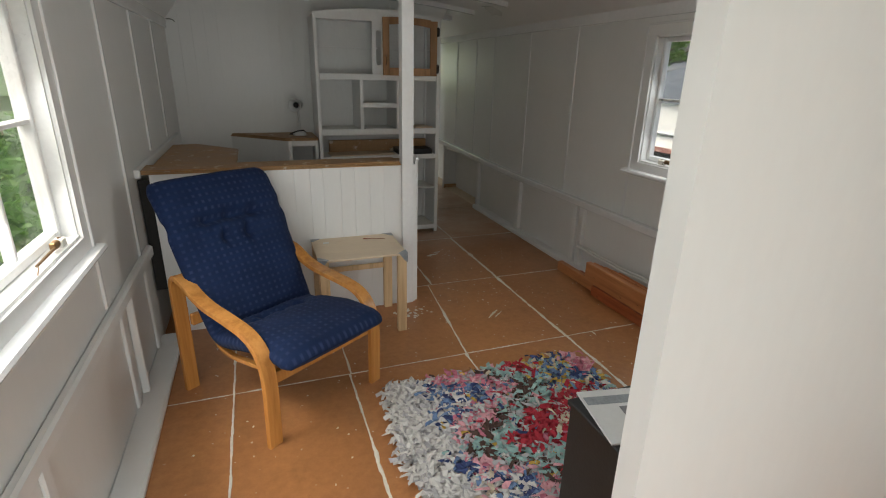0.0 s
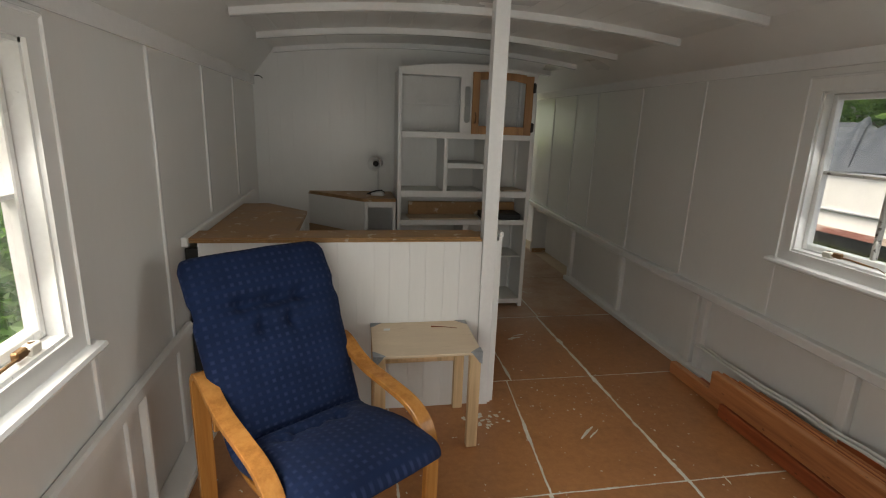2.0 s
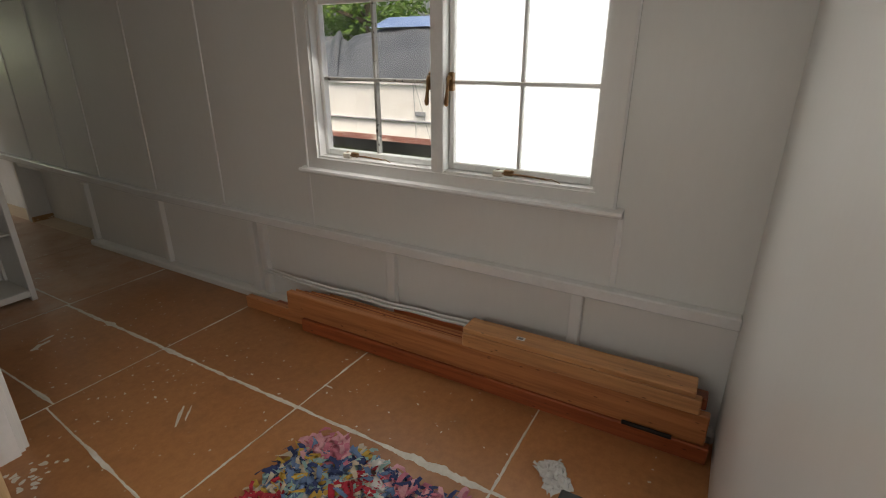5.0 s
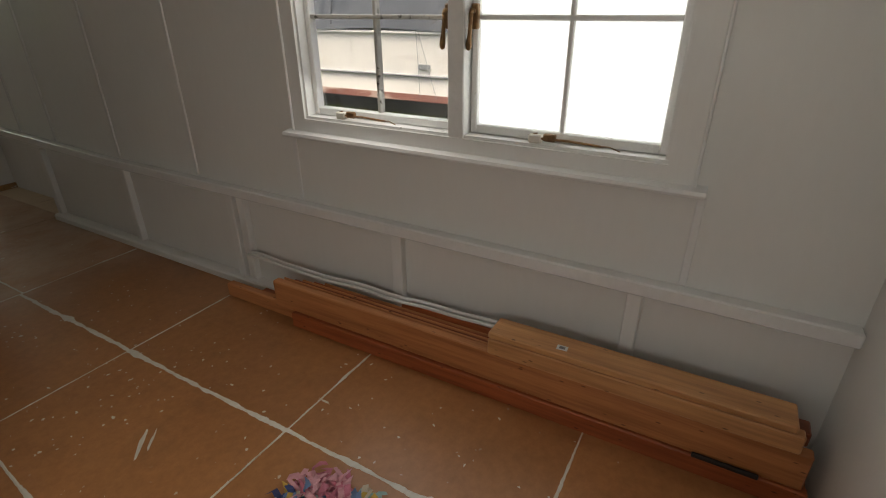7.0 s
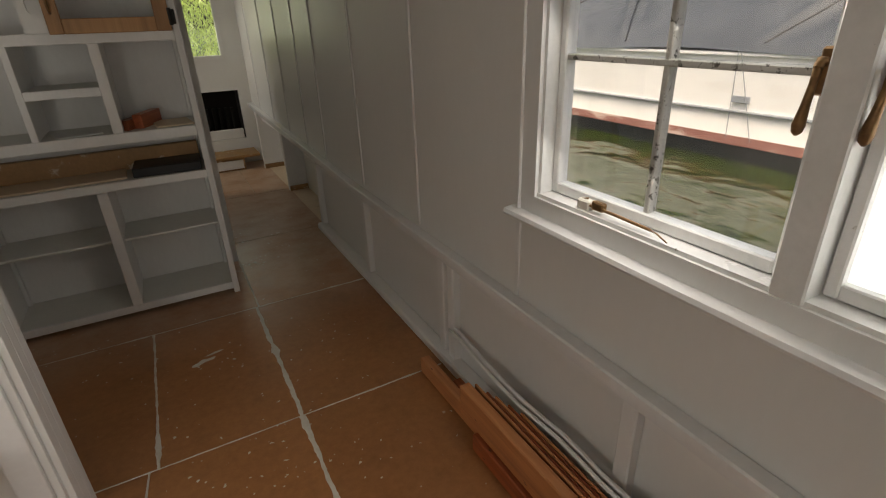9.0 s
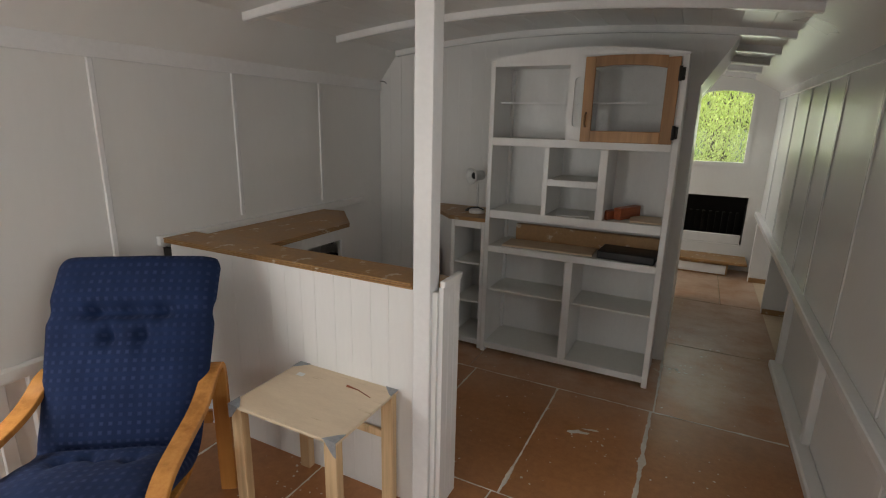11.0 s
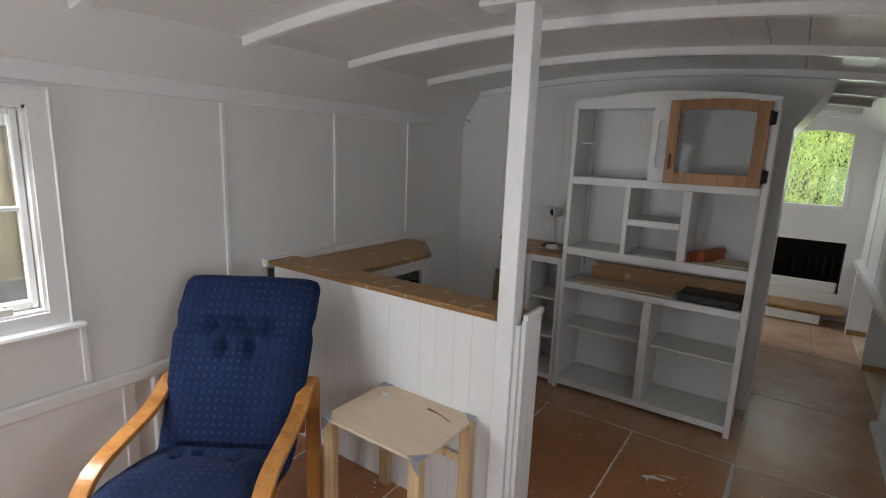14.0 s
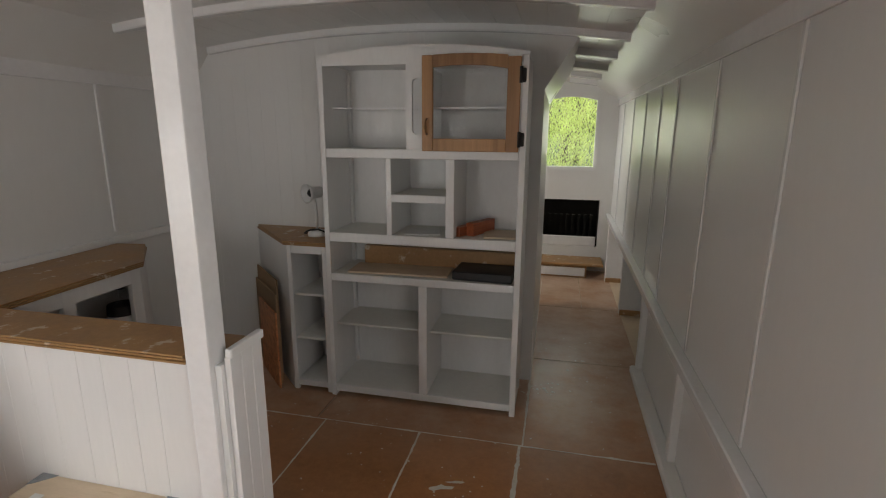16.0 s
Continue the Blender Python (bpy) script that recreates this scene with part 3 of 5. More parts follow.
for a, b, tilt in ((-0.60, -0.06, 0.3), (-0.07, 0.42, -0.2), (0.40, 0.897, 0.25)):
    sh = part("top_sheet", block((a - b) / 2, (b - a) / 2, -0.095, 0.095, 0, 0.006, 0.0015), BROWNTOP, cover, "scuffed brown card sheet")
    sh.matrix_local = pose((a + b) / 2 + 0.605, 3.246 - 3.147, 0.0185, 0, tilt, tilt * 2)
side_top = cardboard_top("worktop_cover", [(-0.594, 3.35), (-0.105, 3.35), (-0.105, 4.09), (-0.41, 4.44), (-0.594, 4.42)], 0.975, "brown cardboard cover on the side worktop")
setting("worktop_upstand", block(LX, LX + 0.03, 3.13, 4.95, 0.985, 1.035, 0.004), WHITE, "white painted upstand behind the worktop", "trim")
# solid near-black panel added where only shade lies beside the half wall
setting("gap_shade_panel", block(-0.62, -0.56, 3.16, 3.18, 0.3, 0.97), GAPSHADE, "near-black panel in place of shade beside the half wall", "gap")
setting("dado_end", block(LX, LX + 0.035, 2.47, 2.50, -0.005, 0.56, 0.006), WHITE, "white painted end of the dado recess", "trim")

# unit under the side worktop
unit = thing("worktop_unit", Matrix.Translation((-0.4, 3.8, 0)), "white painted open worktop unit along the side", "unit")
FRN = -0.125 + 0.4
for y in (3.36, 3.66, 4.02):
    part("stile", block(FRN - 0.03, FRN, y - 3.8, y - 3.8 + 0.06, 0, 0.972, 0.003), UNITP, unit)
part("rail", block(FRN - 0.03, FRN - 0.001, -0.42, 0.275, 0.90, 0.97, 0.003), UNITP, unit)
part("rail", block(FRN - 0.03, FRN - 0.001, -0.42, 0.275, 0.0, 0.10, 0.003), UNITP, unit)
part("shelf", block(-0.22, FRN - 0.03, -0.45, 0.275, 0.635, 0.655), SHELFP, unit)
part("end_panel", prism([(FRN - 0.003, 0.28), (FRN - 0.02, 0.28), (-0.03, 0.61), (-0.22, 0.60), (-0.22, 0.615), (-0.02, 0.625)], 2, 0, 0.972), UNITP, unit)
jar = thing("storage_jar", Matrix.Translation((-0.245, 4.06, 0.656)), "clear domed jar with black band in worktop unit", "jar")
part("jar_body", lathe([(0.0, 0.0), (0.062, 0.0), (0.07, 0.02), (0.07, 0.08), (0.066, 0.12)]), BLACK, jar, smooth=True)
part("jar_label", lathe([(0.0712, 0.03), (0.0712, 0.07)]), PAPER, jar, "pale paper label")
part("jar_dome", lathe([(0.066, 0.12), (0.07, 0.145), (0.06, 0.18), (0.035, 0.205), (0.02, 0.21)]), CABGLASS, jar, "clear dome", True)
part("jar_cap", lathe([(0.0, 0.235), (0.022, 0.235), (0.026, 0.225), (0.026, 0.20), (0.0, 0.2)]), BLACK, jar, "black cap", True)

# ---- corner unit ----
corner = thing("corner_unit", Matrix.Translation((0.43, 4.98, 0)), "white painted narrow open shelf unit in the corner", "shelf unit")


def at(ob, x0, x1, y0, y1, z0, z1, b=0.003):
    o = ob.matrix_world.translation
    return block(x0 - o.x, x1 - o.x, y0 - o.y, y1 - o.y, z0 - o.z, z1 - o.z, b)


part("stile", at(corner, 0.30, 0.33, 4.755, 4.78, 0.0, 0.965), UNITP, corner)
part("stile", at(corner, 0.535, 0.565, 4.755, 4.78, 0.0, 0.965), UNITP, corner)
part("rail", at(corner, 0.33, 0.535, 4.756, 4.779, 0.915, 0.965), UNITP, corner)
part("rail", at(corner, 0.33, 0.535, 4.756, 4.779, 0.03, 0.07), UNITP, corner)
part("back", at(corner, 0.31, 0.565, 5.14, 5.15, 0.03, 0.965), UNITP, corner)
part("side_panel", at(corner, 0.302, 0.318, 4.78, 5.14, 0.0, 0.965), UNITP, corner)
part("side_panel", at(corner, 0.549, 0.565, 4.78, 5.14, 0.0, 0.965), UNITP, corner)
for z in (0.05, 0.34, 0.635):
    part("shelf", at(corner, 0.318, 0.549, 4.785, 5.14, z, z + 0.016), SHELFP, corner)
part("diagonal_panel", prism([(0.298 - 0.43, 4.762 - 4.98), (0.312 - 0.43, 4.78 - 4.98), (-0.165 - 0.43, 5.225 - 4.98), (-0.19 - 0.43, 5.225 - 4.98)], 2, 0, 0.965), UNITP, corner)
cardboard_top("corner_cover", [(0.565, 4.745), (0.285, 4.745), (-0.195, 5.222), (0.565, 5.222)], 0.966, "brown board cover on the corner unit")

# sheets leaning on the diagonal panel
dv = Vector((0.485, -0.46, 0)).normalized()
for k, (a, b, h, off, mt) in enumerate(((0.02, 0.50, 0.70, 0.030, CARD), (0.06, 0.56, 0.62, 0.055, CARD), (0.22, 0.62, 0.52, 0.080, PINE))):
    o = Vector((-0.18, 5.215, 0)) + Vector((-0.69, -0.72, 0)) * off
    m = Matrix(((dv.x, 0.69, 0, o.x), (dv.y, 0.72, 0, o.y), (0, 0, 1, 0.001), (0, 0, 0, 1)))
    single("board", block(a, b, -0.006, 0.006, 0, h, 0.002), mt, "brown board offcut leaning on the corner unit", "board", "leaning boards", m)

# ---- desk lamp ----
lamp = thing("desk_lamp", Matrix.Translation((0.42, 4.94, 0.9935)), "small white desk lamp on the corner unit", "lamp")
part("base", lathe([(0, 0), (0.058, 0), (0.06, 0.012), (0.05, 0.034), (0.03, 0.04), (0, 0.042)]), LAMPWHITE, lamp, smooth=True)
part("stem", tube([(0, 0, 0.04), (0.004, 0, 0.12), (0, -0.004, 0.2), (-0.005, -0.01, 0.26)], 0.009, 8), LAMPWHITE, lamp, smooth=True)
hd = lathe([(0.0, 0.085), (0.03, 0.083), (0.036, 0.07), (0.038, 0.02), (0.056, -0.01), (0.062, -0.03), (0.057, -0.03), (0.05, -0.012), (0.02, 0.02)])
bmesh.ops.transform(hd, matrix=Matrix.Translation((-0.02, -0.03, 0.275)) @ Vector((0.5, 0.84, 0.05)).to_track_quat("Z", "Y").to_matrix().to_4x4(), verts=hd.verts[:])
part("shade", hd, LAMPWHITE, lamp, smooth=True)
bl = lathe([(0.0, -0.014), (0.014, -0.012), (0.026, 0.0), (0.02, 0.018)])
bmesh.ops.transform(bl, matrix=Matrix.Translation((-0.02, -0.03, 0.275)) @ Vector((0.5, 0.84, 0.05)).to_track_quat("Z", "Y").to_matrix().to_4x4(), verts=bl.verts[:])
part("bulb", bl, BLACK, lamp, "dark bulb holder", True)
part("flex", tube([(-0.05, 0.02, 0.008), (-0.09, 0.0, 0.012), (-0.06, -0.03, 0.03), (-0.02, -0.05, 0.045), (0.03, -0.045, 0.05), (0.055, -0.01, 0.03), (0.03, 0.03, 0.012)], 0.006, 8), BLACK, lamp, "black flex coiled round the base", True)

# ---- dresser ----
dr = thing("dresser", Matrix.Translation((1.15, 4.93, 0)), "white painted dresser of open shelves and glazed door", "dresser")
D0, D1, DB = 4.735, 4.757, 5.135
FX0, FX1 = 0.572, 1.735


def dpart(name, r, mat=UNITP, label="", b=0.003):
    return part(name, at(dr, *r, b=b), mat, dr, label)


dpart("side_panel", (FX0 + 0.002, FX0 + 0.02, D1, DB, 0.03, 2.03))
dpart("side_panel", (FX1 - 0.02, FX1 - 0.002, D1, DB, 0.03, 2.03))
dpart("back", (FX0 + 0.02, FX1 - 0.02, DB - 0.012, DB, 0.03, 2.03))
dpart("top", (FX0 + 0.02, FX1 - 0.02, D1, DB - 0.012, 2.015, 2.03))
dpart("stile", (FX0, 0.603, D0, D1, 0.0, 2.03))
dpart("stile", (1.70, FX1, D0, D1, 0.0, 2.03))
arch = [(FX0, 2.03), (0.603, 2.03), (0.603, 1.995)] + [(0.603 + 1.097 * k / 12, 1.995 + 0.0 * k) for k in range(1, 12)] + [(1.70, 1.995), (1.70, 2.03), (FX1, 2.03), (FX1, 2.045)]
arch += [(FX1 + (FX0 - FX1) * k / 16, 2.045 + 0.05 * math.sin(math.pi * k / 16)) for k in range(1, 16)] + [(FX0, 2.045)]
part("cornice", prism([(x - 1.15, z) for x, z in arch], 1, D0 - 4.93, D1 - 4.93), UNITP, dr, "arched white cornice")
# centre stile with a slot with rounded ends
sx0, sx1, sz0, sz1, hx0, hx1 = 1.083, 1.195, 1.552, 1.996, 1.118, 1.166
hc, hr = (hx0 + hx1) / 2, (hx1 - hx0) / 2
lf = [(sx0, sz0), (hc, sz0)] + [(hc - hr * math.sin(a), 1.655 - hr * math.cos(a)) for a in np.linspace(0, math.pi / 2, 7)] + [(hc - hr * math.cos(a), 1.90 + hr * math.sin(a)) for a in np.linspace(0, math.pi / 2, 7)] + [(hc, sz1), (sx0, sz1)]
rt = [(2 * hc - x, z) for x, z in lf]
rt = [(sx1 if abs(x - (2 * hc - sx0)) < 1e-6 else x, z) for x, z in rt]
part("centre_stile", merge(*[prism([(x - 1.15, z) for x, z in q], 1, D0 - 4.93 + 0.001, D1 - 4.93) for q in (lf, rt)]), UNITP, dr, "white stile with a rounded slot")
dpart("rail", (0.603, 1.70, D0 + 0.001, D1, 1.50, 1.552))
dpart("rail", (0.603, 1.70, D0 + 0.001, D1, 1.008, 1.064))
dpart("rail", (0.603, 1.70, D0 + 0.001, D1, 0.766, 0.812))
dpart("rail", (0.603, 1.70, D0 + 0.001, D1, 0.032, 0.077))
dpart("divider", (0.96, 0.992, D0 + 0.001, DB - 0.012, 1.064, 1.50))
dpart("divider", (1.306, 1.355, D0 + 0.001, DB - 0.012, 1.064, 1.50))
dpart("divider", (1.147, 1.20, D0 + 0.001, DB - 0.012, 0.077, 0.766))
dpart("divider", (1.174, 1.192, D1, DB - 0.012, 1.552, 1.99))
dpart("rail", (0.992, 1.306, D0 + 0.001, D1, 1.256, 1.30))
for z, x0, x1 in ((1.535, 0.592, 1.715), (1.045, 0.592, 1.715), (0.79, 0.592, 1.715), (0.055, 0.592, 1.715), (1.284, 0.992, 1.306)):
    dpart("shelf", (x0, x1, D1, DB - 0.012, z, z + 0.014), SHELFP)
dpart("shelf", (0.592, 1.147, D1 + 0.05, DB - 0.012, 0.455, 0.470), SHELFP)
dpart("shelf", (1.20, 1.715, D1 + 0.05, DB - 0.012, 0.452, 0.467), SHELFP)
for x0, x1 in ((0.592, 1.174), (1.192, 1.715)):
    dpart("glass_shelf", (x0, x1, D1 + 0.06, DB - 0.012, 1.772, 1.778), CABGLASS, "clear glass shelf", 0.0)
    dpart("glass_edge", (x0 + 0.03, x1 - 0.02, D1 + 0.056, D1 + 0.06, 1.771, 1.779), TRIM, "pale glass shelf edge", 0.0)
dpart("foot", (FX0 + 0.002, 0.60, D1, D1 + 0.05, 0.0, 0.03))
dpart("foot", (1.705, FX1 - 0.002, D1, D1 + 0.05, 0.0, 0.03))
dpart("foot", (FX0 + 0.002, 0.60, DB - 0.05, DB, 0.0, 0.03))
dpart("foot", (1.705, FX1 - 0.002, DB - 0.05, DB, 0.0, 0.03))
for sxx in (0.596, 1.70):
    dpart("corner_post", (sxx - 0.004, sxx + 0.016, DB - 0.05, DB - 0.014, 0.07, 2.0))
# glazed door
do = part("door", at(dr, 1.238, 1.628, D0 - 0.012, D0 - 0.009, 1.61, 1.985, 0.0), CABGLASS, dr, "clear glazed door in a bare orange pine frame")
part("stile", at(dr, 1.178, 1.238, D0 - 0.022, D0 - 0.002, 1.545, 2.035), DOORWOOD, do, "bare orange pine stile")
part("stile", at(dr, 1.628, 1.696, D0 - 0.022, D0 - 0.002, 1.545, 2.02), DOORWOOD, do, "bare orange pine stile")
part("rail", at(dr, 1.238, 1.628, D0 - 0.021, D0 - 0.002, 1.545, 1.612), DOORWOOD, do, "bare orange pine rail")
part("arched_rail", prism([(x - 1.15, z) for x, z in [(1.238, 1.975), (1.33, 1.983), (1.43, 1.984), (1.54, 1.977), (1.628, 1.962), (1.628, 2.028), (1.54, 2.036), (1.43, 2.04), (1.33, 2.04), (1.238, 2.036)]], 1, D0 - 0.021 - 4.93, D0 - 0.002 - 4.93), DOORWOOD, do, "curved pine top rail")
hz = 1.635
part("handle", tube([(x - 1.15, y - 4.93, z) for x, y, z in ((1.205, D0 - 0.022, hz), (1.205, D0 - 0.045, hz + 0.012), (1.205, D0 - 0.05, hz + 0.04), (1.205, D0 - 0.045, hz + 0.068), (1.205, D0 - 0.022, hz + 0.08))], [0.006, 0.005, 0.007, 0.005, 0.006], 8), BRASS, do, "brass bow handle", True)
for z in (1.93, 1.61):
    part("hinge", merge(at(dr, 1.69, 1.722, D0 - 0.012, D0 + 0.002, z - 0.035, z + 0.035), tube([(1.698 - 1.15, D0 - 0.026 - 4.93, z - 0.04), (1.698 - 1.15, D0 - 0.026 - 4.93, z + 0.04)], 0.009, 8)), IRON, do, "black hinge")

# things on the dresser
def offcut(x0, x1, y0, y1, z, h, mat, label, turn=0.0, nm="timber_offcut", cat="offcut"):
    cx, cy = (x0 + x1) / 2, (y0 + y1) / 2
    return single(nm, block(x0 - cx, x1 - cx, y0 - cy, y1 - cy, 0, h, 0.003), mat, label, cat, "", pose(cx, cy, z, 0, 0, turn))


offcut(0.70, 1.70, 5.04, 5.085, 0.805, 0.12, BROWNTOP, "long brown plank at the back of the dresser", 0, "plank", "plank")
offcut(0.68, 1.30, 4.80, 5.02, 0.805, 0.012, PLY, "pale plywood strip lying in the dresser", 2)
# tray coloured black to paint the shadow at the slot's right
offcut(1.34, 1.69, 4.79, 5.02, 0.8055, 0.05, BLACK, "shallow tray lying in the dresser, blackened in place of shade", -3, "tray", "tray")
offcut(1.39, 1.44, 4.80, 5.06, 1.0595, 0.055, REDPINE, "orange timber offcut standing on the dresser", -28)
offcut(1.45, 1.50, 4.84, 5.08, 1.0595, 0.075, REDPINE, "orange timber offcut standing on the dresser", -24)
offcut(1.50, 1.69, 4.80, 5.04, 1.0595, 0.01, PLY, "pale plywood scrap lying on the dresser", 6)
offcut(1.03, 1.24, 4.80, 5.0, 1.0595, 0.006, PAPER, "folded plastic bag lying in the dresser", 12, "plastic_bag", "bag")


# ---- armchair ----
CH = pose(0.050, 2.390, 0, 0, 0, 33.5)
chair = thing("armchair", CH, "navy checked armchair with bent birch arms", "armchair")


def strap(points, half, thick, x):
    """A bent laminated strip: points (y, z) of its middle line."""
    bm = bmesh.new()
    pts = [Vector((0, y, z)) for y, z in points]
    fine = []
    for i in range(len(pts) - 1):
        p0, p1, p2, p3 = pts[max(i - 1, 0)], pts[i], pts[i + 1], pts[min(i + 2, len(pts) - 1)]
        for k in range(5):
            t = k / 5
            fine.append(0.5 * ((2 * p1) + (p2 - p0) * t + (2 * p0 - 5 * p1 + 4 * p2 - p3) * t * t + (3 * p1 - p0 - 3 * p2 + p3) * t ** 3))
    fine.append(pts[-1])
    rings = []
    for i, p in enumerate(fine):
        d = (fine[min(i + 1, len(fine) - 1)] - fine[max(i - 1, 0)]).normalized()
        nn = Vector((0, -d.z, d.y))
        r, e = thick / 2, 0.003
        rings.append([bm.verts.new(p + nn * b + Vector((x + a, 0, 0))) for a, b in ((-half, -r + e), (-half + e, -r), (half - e, -r), (half, -r + e), (half, r - e), (half - e, r), (-half + e, r), (-half, r - e))])
    for r, s2 in zip(rings, rings[1:]):
        for k in range(8):
            bm.faces.new((r[k], r[(k + 1) % 8], s2[(k + 1) % 8], s2[k]))
    bm.faces.new(rings[0][::-1])
    bm.faces.new(rings[-1])
    return bm


ARM = [(-0.352, 0.0), (-0.356, 0.15), (-0.358, 0.30), (-0.345, 0.40), (-0.30, 0.472), (-0.22, 0.515), (-0.08, 0.535), (0.06, 0.55), (0.16, 0.578), (0.245, 0.622), (0.305, 0.632), (0.338, 0.60), (0.345, 0.53), (0.345, 0.3), (0.345, 0.0)]
for x in (-0.315, 0.315):
    part("arm_frame", strap(ARM, 0.033, 0.027, x), BIRCH, chair, smooth=False)
part("front_rail", block(-0.285, 0.285, -0.352, -0.322, 0.295, 0.352, 0.004), BIRCH, chair)
part("rear_rail", block(-0.285, 0.285, 0.30, 0.325, 0.36, 0.42, 0.004), BIRCH, chair)
for x in (-0.25, 0.25):
    part("seat_rail", strap([(-0.33, 0.33), (-0.15, 0.30), (0.05, 0.28), (0.16, 0.33), (0.25, 0.5), (0.36, 0.74), (0.43, 0.94)], 0.015, 0.02, x), BIRCH, chair)


def cushion_material():
    m, n, l, bs = tree_of("navy_check")
    uv = n.new("ShaderNodeTexCoord")
    sc = n.new("ShaderNodeVectorMath")
    sc.operation = "SCALE"
    sc.inputs["Scale"].default_value = 1 / 0.034
    l.new(uv.outputs["UV"], sc.inputs[0])
    fr = n.new("ShaderNodeVectorMath")
    fr.operation = "FRACTION"
    l.new(sc.outputs[0], fr.inputs[0])
    sub = n.new("ShaderNodeVectorMath")
    sub.operation = "SUBTRACT"
    l.new(fr.outputs[0], sub.inputs[0])
    sub.inputs[1].default_value = (0.5, 0.5, 0)
    ab = n.new("ShaderNodeVectorMath")
    ab.operation = "ABSOLUTE"
    l.new(sub.outputs[0], ab.inputs[0])
    sp = n.new("ShaderNodeSeparateXYZ")
    l.new(ab.outputs[0], sp.inputs[0])
    mxn = n.new("ShaderNodeMath")
    mxn.operation = "MAXIMUM"
    l.new(sp.outputs[0], mxn.inputs[0])
    l.new(sp.outputs[1], mxn.inputs[1])
    sq = ramp(n, l, mxn.outputs[0], [(0.12, (1, 1, 1)), (0.27, (0, 0, 0))])
    band = ramp(n, l, sp.outputs[1], [(0.22, (0.35,) * 3), (0.30, (0, 0, 0))])
    v = coords(n, l)
    fade = ramp(n, l, noisy(n, l, v, 7, 4), [(0.35, (0.25,) * 3), (0.7, (0.85,) * 3)])
    k = n.new("ShaderNodeMath")
    k.operation = "MULTIPLY"
    l.new(sq, k.inputs[0])
    l.new(fade, k.inputs[1])
    weave = noisy(n, l, v, 380, 2)
    col = ramp(n, l, noisy(n, l, v, 5, 4), [(0.3, (0.006, 0.015, 0.053)), (0.7, (0.011, 0.026, 0.084))])
    col = blend(n, l, band, col, (0.009, 0.017, 0.052))
    col = blend(n, l, k.outputs[0], col, (0.034, 0.052, 0.125))
    l.new(col, bs.inputs["Base Color"])
    bs.inputs["Roughness"].default_value = 0.85
    bs.inputs["Sheen Weight"].default_value = 0.02
    bs.inputs["Specular IOR Level"].default_value = 0.2
    bump(n, l, bs, weave, 0.5, 0.001)
    return m


